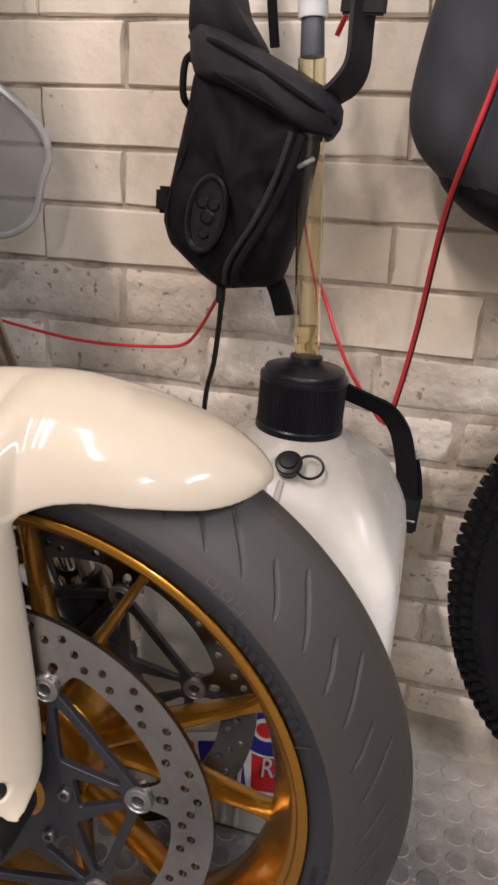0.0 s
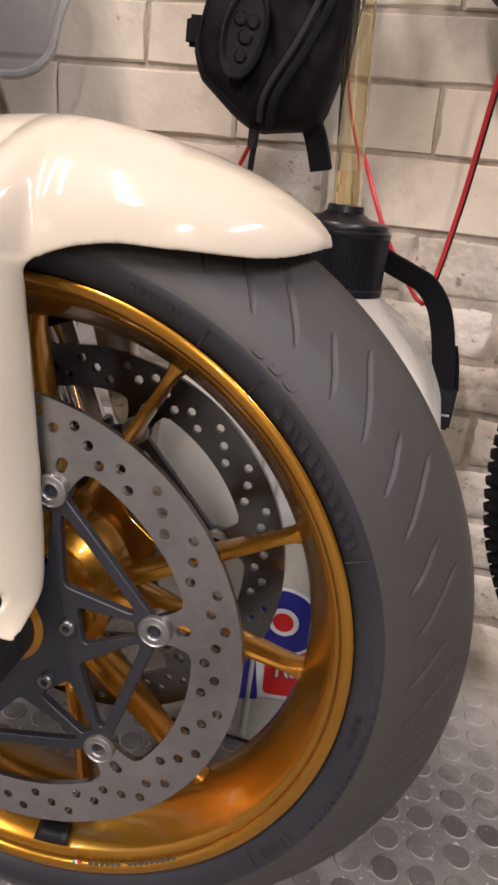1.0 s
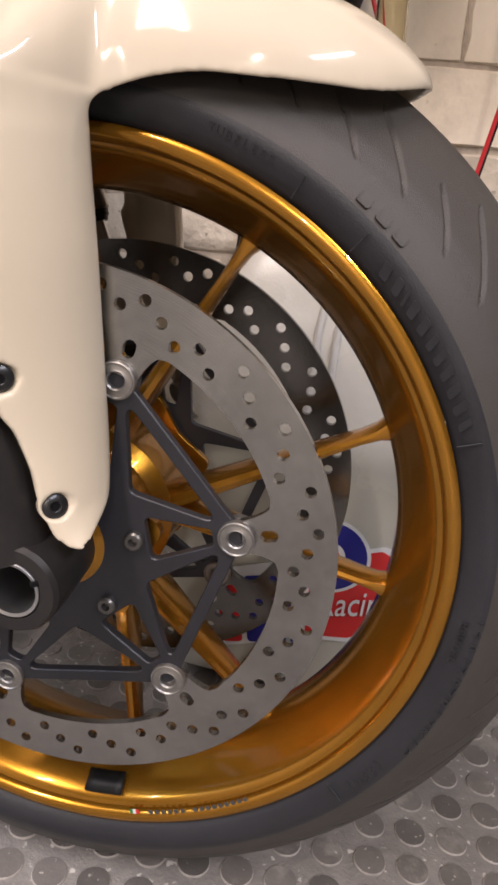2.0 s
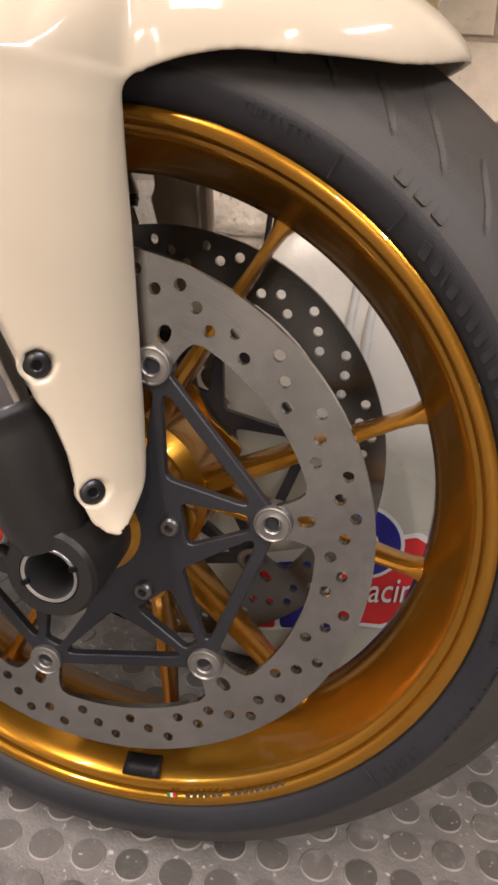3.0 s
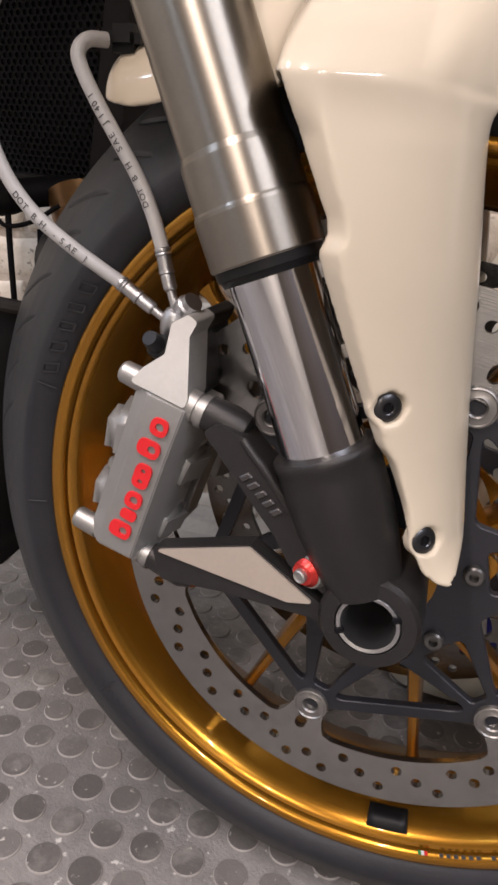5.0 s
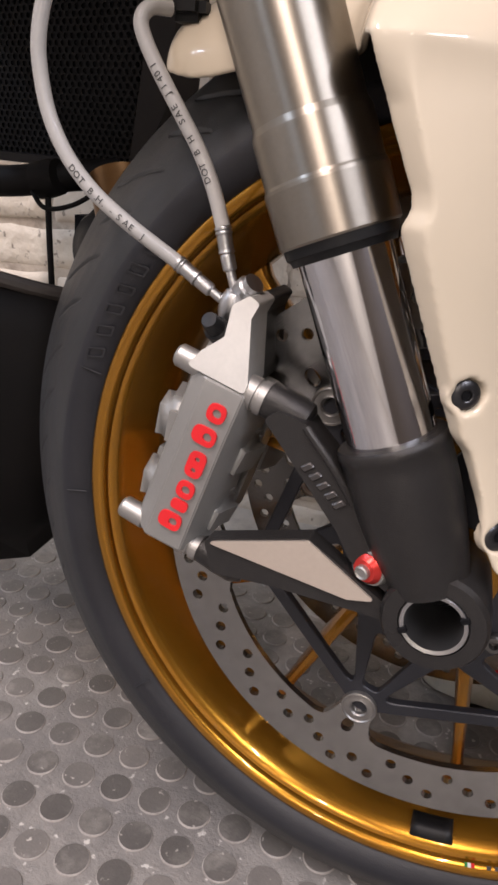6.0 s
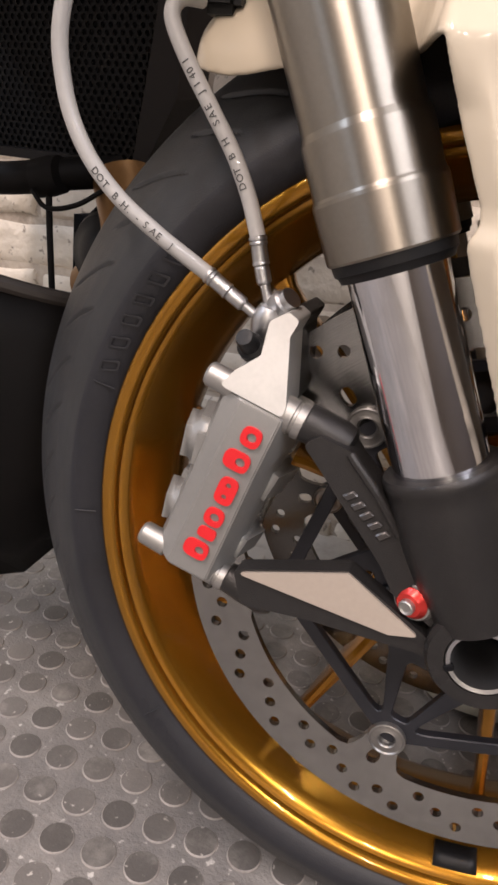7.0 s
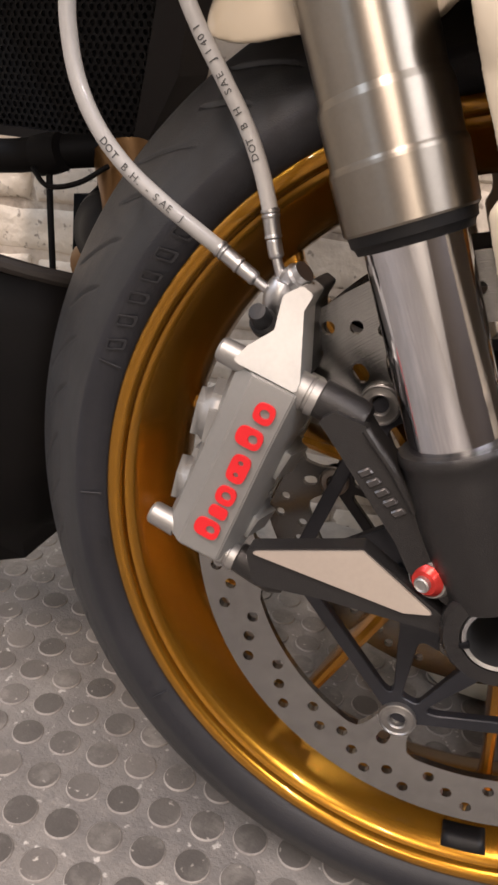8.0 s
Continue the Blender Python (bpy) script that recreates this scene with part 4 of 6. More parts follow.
# hoses and banjo
part("banjo", lathe_along((-0.1275, -0.0860, 0.1170), Vector((0.20, -0.05, 1)), [(0, 0.0052), (0.004, 0.0066), (0.008, 0.0070), (0.012, 0.0064), (0.015, 0.0050), (0.0155, 0.0)], 24), M["steel"], bike, "steel banjo fitting on the caliper")
part("banjo", lathe_along((-0.1240, -0.0820, 0.1285), Vector((0.60, -0.30, 0.62)), [(0, 0.0056), (0.004, 0.0068), (0.009, 0.0068), (0.010, 0.0055), (0.013, 0.0052), (0.0135, 0.0)], 24), M["steel"], bike, "steel banjo bolt head")
HOSE_A = [(-0.1275, -0.0855, 0.1240), (-0.1430, -0.0868, 0.1335), (-0.1563, -0.0875, 0.1418), (-0.1680, -0.0915, 0.1495), (-0.1810, -0.0955, 0.1582), (-0.1985, -0.0988, 0.1712), (-0.2135, -0.0990, 0.1865), (-0.2235, -0.0990, 0.2040),
          (-0.2284, -0.0990, 0.2230), (-0.2290, -0.0990, 0.2380), (-0.2258, -0.0980, 0.2550), (-0.2180, -0.0960, 0.2750), (-0.2050, -0.0900, 0.3050)]
HOSE_B = [(-0.1262, -0.0835, 0.1310), (-0.1318, -0.0825, 0.1460), (-0.1360, -0.0822, 0.1612), (-0.1425, -0.0815, 0.1775), (-0.1515, -0.0810, 0.1942), (-0.1636, -0.0810, 0.2115), (-0.1768, -0.0800, 0.2295), (-0.1856, -0.0790, 0.2440),
          (-0.1868, -0.0775, 0.2510), (-0.1838, -0.0735, 0.2555), (-0.1780, -0.0660, 0.2565)]
for pts, words in ((HOSE_A, "DOT B.H. - SAE J"), (HOSE_B, "DOT B H  SAE J1401")):
    hose = part("brake_hose", tube(pts[2:], 0.0037, 14, 12), M["hose"], bike, "white sheathed brake hose with printed letters")
    part("crimp", sweep(spline(pts[:3], 24), circle2(1, 18), radii=[0.0024] * 16 + [0.0033] + [0.0036] * 11 + [0.0032] + [0.0041] * 2 + [0.0038] * 12 + [0.0043] * 2 + [0.0038, 0.0043, 0.0043, 0.0042]), M["steel"], hose, "crimped steel hose end")
    fine = spline(pts[2:], 24)
    run = [0.0]
    for a, b in zip(fine, fine[1:]):
        run.append(run[-1] + (b - a).length)
    cur, way = (0.066, -1) if pts is HOSE_A else (0.022, 1)
    for ch in words:
        if ch == " ":
            cur += way * 0.0028
            continue
        i = next(k for k, v in enumerate(run) if v >= cur)
        d = (fine[min(i + 1, len(fine) - 1)] - fine[max(i - 1, 0)]).normalized() * way
        out = Vector((-0.15, -1, 0.25))
        out = (out - d * out.dot(d)).normalized()
        up = out.cross(d)
        m = Matrix(((d.x, up.x, out.x, 0), (d.y, up.y, out.y, 0), (d.z, up.z, out.z, 0), (0, 0, 0, 1)))
        part("printed_letter", text_bm(ch, 0.0046, 0.0003, Matrix.Translation(fine[i] + out * 0.0037) @ m), M["ink"], hose)
        cur += way * (0.0018 if ch in ".-" else 0.0036)
part("hose_guide", box(-0.172, -0.058, 0.2585, 0.020, 0.014, 0.013, 0.004), M["black"], bike, "black plastic hose guide")


# mudguard
def guard_w(x):
    return smooth_table([(-0.19, 0.030), (-0.18, 0.064), (-0.165, 0.069), (-0.14, 0.070), (-0.11, 0.072), (-0.09, 0.077), (-0.079, 0.090), (-0.0715, 0.120), (-0.067, 0.1335), (-0.058, 0.1345), (-0.045, 0.1325), (-0.025, 0.1215), (-0.008, 0.1060), (0.003, 0.0920), (0.0085, 0.0835), (0.0125, 0.0775), (0.0150, 0.0752), (0.018, 0.0740),
                         (0.03, 0.0700), (0.06, 0.0670), (0.09, 0.0630), (0.12, 0.0540), (0.14, 0.0430), (0.153, 0.0310), (0.160, 0.0200), (0.1635, 0.0100), (0.165, 0.002)], x)[0]


def guard_edge(x):
    return smooth_table([(-0.19, 0.236), (-0.178, 0.229), (-0.16, 0.227), (-0.135, 0.232), (-0.1, 0.236), (-0.066, 0.2380), (-0.03, 0.2375), (0.0, 0.2378), (0.010, 0.2374), (0.0150, 0.2366), (0.0215, 0.2386), (0.030, 0.2425), (0.040, 0.2460), (0.06, 0.2500), (0.09, 0.2510), (0.12, 0.2515),
                         (0.14, 0.2525), (0.155, 0.2560), (0.165, 0.2600)], x)[0]


def guard_power(x):
    return lerp_table([(-0.19, 2.25), (-0.10, 2.0), (-0.07, 1.36), (-0.015, 1.36), (0.02, 2.2), (0.2, 2.25)], x)[0]


def guard_top(x):
    return smooth_table([(-0.19, 0.246), (-0.18, 0.262), (-0.15, 0.281), (-0.10, 0.299), (-0.05, 0.3085), (0.0, 0.3135), (0.04, 0.3105), (0.08, 0.3040), (0.11, 0.2960), (0.13, 0.2885), (0.145, 0.2805), (0.155, 0.2735), (0.162, 0.2670), (0.165, 0.2612)], x)[0]


REAR = [(0.0200, 0.0350, -0.1145), (0.0238, 0.0318, -0.1150), (0.0312, 0.0200, -0.1165), (0.0550, 0.0080, -0.1182), (0.0780, -0.0025, -0.1196), (0.0840, -0.0055, -0.1203), (0.0900, -0.0112, -0.1214), (0.1120, -0.0205, -0.1252), (0.1300, -0.0280, -0.1285),
        (0.1650, -0.0425, -0.1338), (0.1730, -0.0450, -0.1346), (0.1800, -0.0420, -0.1350), (0.1860, -0.0430, -0.1353), (0.2100, -0.0545, -0.1358), (0.2375, -0.0660, -0.1355)]
FRONT = [(0.0200, 0.0355, -0.1165), (0.0250, 0.0356, -0.1140), (0.0312, 0.0363, -0.1030), (0.0385, 0.0364, -0.0910), (0.0450, 0.0356, -0.0840), (0.0692, 0.0318, -0.0775), (0.1028, 0.0271, -0.0748), (0.1345, 0.0233, -0.0740),
         (0.1650, 0.0200, -0.0745), (0.1930, 0.0163, -0.0742), (0.2200, 0.0132, -0.0742), (0.2308, 0.0135, -0.0745), (0.2350, 0.0168, -0.0742), (0.2375, 0.0215, -0.0728)]


GUARD_E = 1.6
FACE_REAR = [(0.0200, 0.0350, -0.1145), (0.0312, 0.0200, -0.1165), (0.0550, 0.0080, -0.1182), (0.0800, -0.0045, -0.1200), (0.1120, -0.0200, -0.1252), (0.1400, -0.0315, -0.1302), (0.1700, -0.0420, -0.1340), (0.2000, -0.0520, -0.1356), (0.2375, -0.0660, -0.1355)]


def panel_y(x, z):
    """Depth of the near panel's outer face."""
    rx, ry = smooth_table(FACE_REAR, z)
    fx, fy = smooth_table(FRONT, z)
    f = min(max((x - rx) / (fx - rx), 0), 1)
    return fy + (ry - fy) * (1 - f ** GUARD_E) ** (1 / GUARD_E)


def guard_panel(side):
    """Side panel over the fork: a chamfered band along the rear, a broad face, a rolled front edge."""
    rows = []
    for k in range(150):
        t = k / 149
        z0 = 0.0264 + (0.2375 - 0.0264) * t
        rx, ry = lerp_table(REAR, z0)
        fx, fy = smooth_table(FRONT, z0)
        e = GUARD_E
        band = 0.0080 * min(1, max(0, (t - 0.10) / 0.08)) * min(1, max(0, (1 - t) / 0.10))
        blend = max(0, (t - 0.90) / 0.10) ** 1.5
        share_x = 0.17
        row = []
        fs = [share_x * q / 8 for q in range(9)]
        u0 = math.asin(share_x ** (e / 2))
        fs += [math.sin(u0 + (math.pi / 2 - u0) * q / 48) ** (2 / e) for q in range(1, 49)]
        for f in fs:
            x = rx + (fx - rx) * f
            y = panel_y(x, z0)
            y += band * max(0, 1 - f / share_x)
            y = y * (1 - blend) - (guard_w(x) + 0.0003 - 0.0012 * min(max((x - 0.004) / 0.012, 0), 1)) * blend
            row.append((x, -side * y, z0 + (guard_edge(x) - 0.2375 + 0.0010) * blend))
        lip_ = min(1, (fx - rx) / 0.012) * (1 - blend) * min(1, 0.1 + t / 0.08)
        row.append((fx - 0.0012 * lip_, -side * (row[-1][1] / -side + 0.005 * lip_), row[-1][2]))
        rows.append(row)
    for q in range(1, 9):
        row = []
        for x, y, z in rows[149]:
            p = 2 / guard_power(x)
            w_, e_, t_ = guard_w(x), guard_edge(x), guard_top(x)
            near = min(max((0.006 - x) / 0.024, 0), 1)
            near = near * near * (3 - 2 * near)
            a = math.pi / 2 * (1 - (0.12 + 0.18 * near) * q / 8)
            lift = 0.0003 * (1 - q / 8) - 0.0003 * q / 8 - 0.0018 * (1 - near) * min(1, 0.5 + q / 6)
            row.append((x, -side * -(w_ * math.sin(a) ** p + lift), e_ + (t_ - e_) * math.cos(a) ** p + lift))
        rows.append(row)
    return grid_sheet(rows)


SCREWS = ((-0.0060, 0.1094, 0.0077), (0.0200, 0.0468, 0.0068))


def baked(ob):
    """The object's mesh with its modifiers, as a bmesh; the object goes."""
    bpy.context.view_layer.update()
    me = bpy.data.meshes.new_from_object(ob.evaluated_get(bpy.context.evaluated_depsgraph_get()))
    bm = bmesh.new()
    bm.from_mesh(me)
    bpy.data.objects.remove(ob)
    bpy.data.meshes.remove(me)
    return bm


def shell(bm, thick):
    ob = finish("shell", bm, M["white_paint"])
    return baked(solid(ob, thick, -1))


def panel_normal(x, z):
    return Vector(((panel_y(x + 0.004, z) - panel_y(x - 0.004, z)) / 0.008, -1, (panel_y(x, z + 0.004) - panel_y(x, z - 0.004)) / 0.008)).normalized()


def mudguard_mesh():
    """Mudguard and its two fork panels, moulded in one, with recesses for the screws."""
    rows = []
    for x in np.concatenate([np.linspace(-0.19, 0.13, 140), np.linspace(0.135, 0.165, 16)]):
        w_, e_, t_ = guard_w(x), guard_edge(x), guard_top(x)
        p = 2 / guard_power(x)
        row = []
        for k in range(61):
            a = -math.pi / 2 + math.pi * k / 60
            row.append((x, w_ * math.copysign(abs(math.sin(a)) ** p, a), e_ + (t_ - e_) * max(math.cos(a), 0) ** p))
        rows.append(row)
    pieces = [shell(grid_sheet(rows), 0.0032)]
    for side in (-1, 1):
        bm = guard_panel(side)
        gone = [f for f in bm.faces if any((f.calc_center_median().x - x) ** 2 + (f.calc_center_median().z - z) ** 2 < (r - 0.0002) ** 2 for x, z, r in SCREWS)]
        bmesh.ops.delete(bm, geom=gone, context="FACES")
        pieces.append(shell(bm, 0.0034))
        for x, z, r in SCREWS:
            nrm = panel_normal(x, z)
            cup = lathe_along(Vector((x, panel_y(x, z), z)) - nrm * 0.0090, nrm, [(0, 0.0), (0, r + 0.0016), (0.0070, r + 0.0016), (0.0072, r + 0.0004), (0.0068, r), (0.0042, r - 0.0004), (0.0042, 0.0)], 40)
            if side > 0:
                cup.transform(Matrix.Diagonal((1, -1, 1, 1)))
                bmesh.ops.reverse_faces(cup, faces=cup.faces)
            bmesh.ops.recalc_face_normals(cup, faces=cup.faces)
            pieces.append(cup)
    ob = finish("shell", join(*pieces), M["white_paint"])
    md = ob.modifiers.new("one_piece", "REMESH")
    md.mode, md.voxel_size, md.use_smooth_shade = "VOXEL", 0.0010, True
    md = ob.modifiers.new("soften", "SMOOTH")
    md.factor, md.iterations = 0.5, 14
    return baked(ob)


mud = part("mudguard", mudguard_mesh(), M["white_paint"], bike, "glossy cream front mudguard with fork panels", 60)
for x, z, r in SCREWS:
    nrm = panel_normal(x, z)
    seat = Vector((x, panel_y(x, z), z)) - nrm * 0.0042
    screw = part("screw", lathe_along(seat, nrm, [(0, 0.0066), (0.0016, 0.0066), (0.0026, 0.0054), (0.0029, 0.0030), (0.0026, 0.0025), (0.0012, 0.0024), (0.0012, 0.0)], 24), M["screw"], mud, "black hex socket screw")
    # black disc painted in for the shade of the socket
    part("socket", lathe_along(seat + nrm * 0.0013, nrm, [(0, 0.0022), (0.0004, 0.0022), (0.0004, 0.0)], 6), M["void"], screw, "black disc for the shade in the hex socket")

# body of the motorcycle behind the wheel: cooler with a punched grille, duct, engine, belly pan
COOL = Matrix.Translation((-0.305, 0.135, 0.200)) @ Matrix.Rotation(radians(-14), 4, "Z") @ Matrix.Rotation(radians(8), 4, "X")


def oval(cx, cz, a, b, n=8):
    return [(cx + a * math.cos(2 * math.pi * k / n), cz + b * math.sin(2 * math.pi * k / n)) for k in range(n)]


def punched_sheet(x0, x1, z0, z1, px, pz, r, slant):
    """A thin sheet of cells, each with a six-sided hole, alternate rows set over by half a cell."""
    verts, faces = [], []
    for j in range(int((z1 - z0) / pz)):
        zc = z0 + (j + 0.5) * pz
        shift = px / 2 if j % 2 else 0
        edge = x1 + slant * (zc - z0)
        for i in range(int((edge - x0 - shift) / px)):
            xc = x0 + shift + (i + 0.5) * px
            n = len(verts)
            for q in range(8):
                a = math.pi / 4 * q
                verts.append((xc + r * math.cos(a), 0, zc + r * 0.9 * math.sin(a)))
            for q in range(8):
                a = math.pi / 4 * q
                c, s = math.cos(a), math.sin(a)
                k = max(abs(c), abs(s))
                verts.append((xc + px / 2 * c / k, 0, zc + pz / 2 * s / k))
            faces += [(n + q, n + 8 + q, n + 8 + (q + 1) % 8, n + (q + 1) % 8) for q in range(8)]
    me = bpy.data.meshes.new("cooler_grille")
    me.from_pydata(verts, [], faces)
    me.materials.append(M["grille"])
    return me


grille = share("cooler_grille", punched_sheet(-0.215, -0.0005, -0.0165, 0.124, 0.0076, 0.0050, 0.0024, 0.28), bike)
grille["label"] = "black punched cooler grille"
solid(grille, 0.0012)
grille.matrix_basis = COOL
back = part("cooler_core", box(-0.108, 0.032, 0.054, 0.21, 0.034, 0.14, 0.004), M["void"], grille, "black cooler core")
part("cooler_frame", plate(rounded([(-0.225, -0.0245), (0.0075, -0.0235), (0.042, 0.0300), (0.062, 0.135), (-0.225, 0.135)], 0.006), [rounded([(-0.212, -0.0165), (-0.0015, -0.0165), (0.0200, 0.0610), (0.036, 0.122), (-0.212, 0.122)], 0.005)], -0.006, 0.030, 0.002), M["cooler_plastic"], grille, "black plastic cooler frame")
# upper fairing, out of view over the fork tops, added to shade the wheel
rows = []
for k in range(10):
    z = 0.43 + 0.042 * k
    w_ = 0.255 + 0.012 * k
    row = []
    for j in range(25):
        a = -math.pi / 2 + math.pi * j / 24
        row.append((-0.60 + (0.44 - 0.012 * k) * max(math.cos(a), 0) ** 0.38, w_ * math.sin(a) - 0.01, z))
    rows.append(row)
fair = part("fairing", grid_sheet(rows), M["white_paint"], bike, "unseen cream body shell, added to shade the wheel", 60)
solid(fair, 0.004)
under = plate(rounded([(-0.60, -0.26), (-0.27, -0.23), (-0.19, -0.10), (-0.165, -0.01), (-0.19, 0.08), (-0.27, 0.21), (-0.60, 0.24)], 0.03), [], 0, 0.004)
under.transform(Matrix.Translation((0, 0, 0.432)) @ Matrix.Rotation(radians(90), 4, "X"))
part("fairing_floor", under, M["black"], fair, "black underside of the added body shell")
part("coolant_hose", tube([(-0.46, 0.07, 0.158), (-0.40, 0.065, 0.161), (-0.365, 0.065, 0.164), (-0.335, 0.075, 0.170), (-0.305, 0.11, 0.176)], 0.0115, 20), M["grille"], bike, "black rubber coolant hose")
part("hose_clip", lathe_along((-0.349, 0.0675, 0.1655), (1, 0.0, 0.25), [(0, 0.0135), (0.012, 0.0140), (0.020, 0.0130), (0.020, 0.0)], 20), M["grille"], bike, "black hose connector")
part("stay_rod", tube([(-0.338, 0.065, 0.158), (-0.335, 0.062, 0.130), (-0.331, 0.060, 0.085)], 0.0024, 10), M["grille"], bike, "black metal stay")
part("wire_loom", tube([(-0.345, 0.055, 0.158), (-0.330, 0.050, 0.148), (-0.310, 0.055, 0.152), (-0.295, 0.07, 0.165)], 0.0018, 8), M["grille"], bike, "thin black wire")
part("exhaust_header", tube([(-0.30, 0.10, 0.175), (-0.285, 0.09, 0.140), (-0.29, 0.10, 0.110), (-0.33, 0.12, 0.085)], 0.022, 24), M["wood"], bike, "rusty brown exhaust header")
part("horn", lathe_along((-0.300, 0.110, 0.118), (-0.25, -1, 0.05), [(0, 0.024), (0.016, 0.029), (0.024, 0.029), (0.028, 0.026), (0.030, 0.018), (0.034, 0.012), (0.035, 0.0)], 32), M["black"], bike, "round black horn below the cooler")
part("engine_cover", box(-0.305, 0.16, 0.070, 0.09, 0.12, 0.18, 0.02, 3), M["void"], bike, "black engine casing")
bm = grid_sheet([[(-0.50, 0.03, 0.100), (-0.40, 0.03, 0.098), (-0.335, 0.045, 0.088), (-0.305, 0.075, 0.080)], [(-0.50, 0.02, 0.060), (-0.40, 0.02, 0.060), (-0.33, 0.03, 0.056), (-0.290, 0.06, 0.050)], [(-0.50, 0.01, -0.03), (-0.40, 0.01, -0.04), (-0.335, 0.02, -0.05), (-0.29, 0.05, -0.06)],
                 [(-0.50, 0.02, -0.10), (-0.40, 0.02, -0.11), (-0.34, 0.03, -0.105), (-0.30, 0.06, -0.090)], [(-0.50, 0.05, -0.165), (-0.40, 0.05, -0.168), (-0.355, 0.06, -0.155), (-0.33, 0.08, -0.125)]])
pan = part("belly_pan", bm, M["grille"], bike, "black belly pan", 60)
solid(pan, 0.004)
part("pan_edge", tube([(-0.50, 0.028, 0.101), (-0.40, 0.028, 0.099), (-0.335, 0.043, 0.089), (-0.305, 0.073, 0.081)], 0.006, 10), M["dusty_brown"], pan, "dusty brown pan edge")

# ---------------------------------------------------------------- fuel can
can = new("fuel_can")
can.location = (0.195, 0.385, 0)
tagged(can, "white plastic fuel can with black cap and stickers on matting", "fuel can")


def can_section(hw, hd, z, n=40, e=5.0):
    out = []
    for k in range(n):
        a = 2 * math.pi * k / n
        c, s = math.cos(a), math.sin(a)
        out.append((hw * math.copysign(abs(c) ** (2 / e), c), hd * math.copysign(abs(s) ** (2 / e), s), z))
    return out


BODY = ((0.004, 0.120, 0.105, 7), (0.010, 0.136, 0.121, 8), (0.030, 0.141, 0.125, 10), (0.20, 0.1405, 0.1245, 10), (0.34, 0.1355, 0.1215, 10), (0.370, 0.1300, 0.1180, 10), (0.384, 0.1245, 0.1150, 9),
        (0.425, 0.1035, 0.0985, 8), (0.447, 0.0860, 0.0820, 7), (0.464, 0.0660, 0.0640, 4), (0.473, 0.0540, 0.0540, 2.4), (0.480, 0.0480, 0.0480, 2), (0.484, 0.0430, 0.0430, 2), (0.500, 0.0430, 0.0430, 2))
secs = [can_section(hw, hd, z, 96, e) for z, hw, hd, e in BODY]
bm = bmesh.new()
rr = [[bm.verts.new(p) for p in s] for s in secs]
for a, b in zip(rr, rr[1:]):
    for k in range(len(a)):
        bm.faces.new((a[k], a[(k + 1) % len(a)], b[(k + 1) % len(a)], b[k]))
bm.faces.new(rr[0])
bm.faces.new(rr[-1])


def can_plastic():
    """Milky plastic; the fuel inside shows as a darker, greener tone up to its level, and the shoulders' shade is
    painted into the colour.
    """
    m = material("milky_can_plastic", (0.81, 0.78, 0.71), 0.28, colour2=(0.74, 0.71, 0.63), vscale=8, grain=120, bump=0.15, bscale=400, sub=0.4, sub_radius=(0.09, 0.085, 0.07))
    nt = m.node_tree
    b = nt.nodes["Principled BSDF"]
    src = b.inputs["Base Color"].links[0].from_socket
    tc = nt.nodes.new("ShaderNodeTexCoord")
    sp = nt.nodes.new("ShaderNodeSeparateXYZ")
    nt.links.new(tc.outputs["Object"], sp.inputs[0])
    mr = nt.nodes.new("ShaderNodeMapRange")
    mr.inputs["From Min"].default_value, mr.inputs["From Max"].default_value = 0.262, 0.290
    nt.links.new(sp.outputs["Z"], mr.inputs["Value"])
    mx = nt.nodes.new("ShaderNodeMix")
    mx.data_type = "RGBA"
    nt.links.new(mr.outputs[0], mx.inputs[0])
    mx.inputs[6].default_value = (0.52, 0.50, 0.42, 1)
    nt.links.new(src, mx.inputs[7])
    # noise that breaks up the lower edge of the painted shoulder shade
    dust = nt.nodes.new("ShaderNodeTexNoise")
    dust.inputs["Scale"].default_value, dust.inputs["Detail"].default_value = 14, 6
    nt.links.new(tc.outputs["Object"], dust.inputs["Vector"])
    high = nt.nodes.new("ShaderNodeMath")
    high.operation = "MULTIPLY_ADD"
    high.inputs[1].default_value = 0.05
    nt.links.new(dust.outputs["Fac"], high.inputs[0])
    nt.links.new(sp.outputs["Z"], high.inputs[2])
    # shade of the sloping shoulders, mixed into the colour by height
    shoulder_shade = nt.nodes.new("ShaderNodeMapRange")
    shoulder_shade.inputs["From Min"].default_value, shoulder_shade.inputs["From Max"].default_value, shoulder_shade.inputs["To Max"].default_value = 0.405, 0.475, 0.75
    nt.links.new(high.outputs[0], shoulder_shade.inputs["Value"])
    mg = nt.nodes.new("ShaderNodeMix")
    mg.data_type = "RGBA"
    nt.links.new(shoulder_shade.outputs[0], mg.inputs[0])
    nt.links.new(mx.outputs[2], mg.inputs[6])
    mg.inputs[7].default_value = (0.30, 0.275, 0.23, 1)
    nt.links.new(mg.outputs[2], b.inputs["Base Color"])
    return m


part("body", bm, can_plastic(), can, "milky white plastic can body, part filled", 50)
teeth = []
for k in range(320):
    a = 2 * math.pi * k / 320
    r = 0.0468 if k % 4 in (0, 1) else 0.0455
    teeth.append((r * math.cos(a), r * math.sin(a)))
bm = sweep([(0, 0, 0.484 + 0.0075 * k) for k in range(8)], teeth, up=(1, 0, 0))
cap = part("cap", bm, M["cap_black"], can, "black ribbed screw cap", 30)
part("cap_collar", lathe_along((0, 0, 0.478), (0, 0, 1), [(0, 0.0440), (0, 0.0462), (0.002, 0.0480), (0.008, 0.0480), (0.010, 0.0462), (0.010, 0.0)], 48), M["cap_black"], cap)
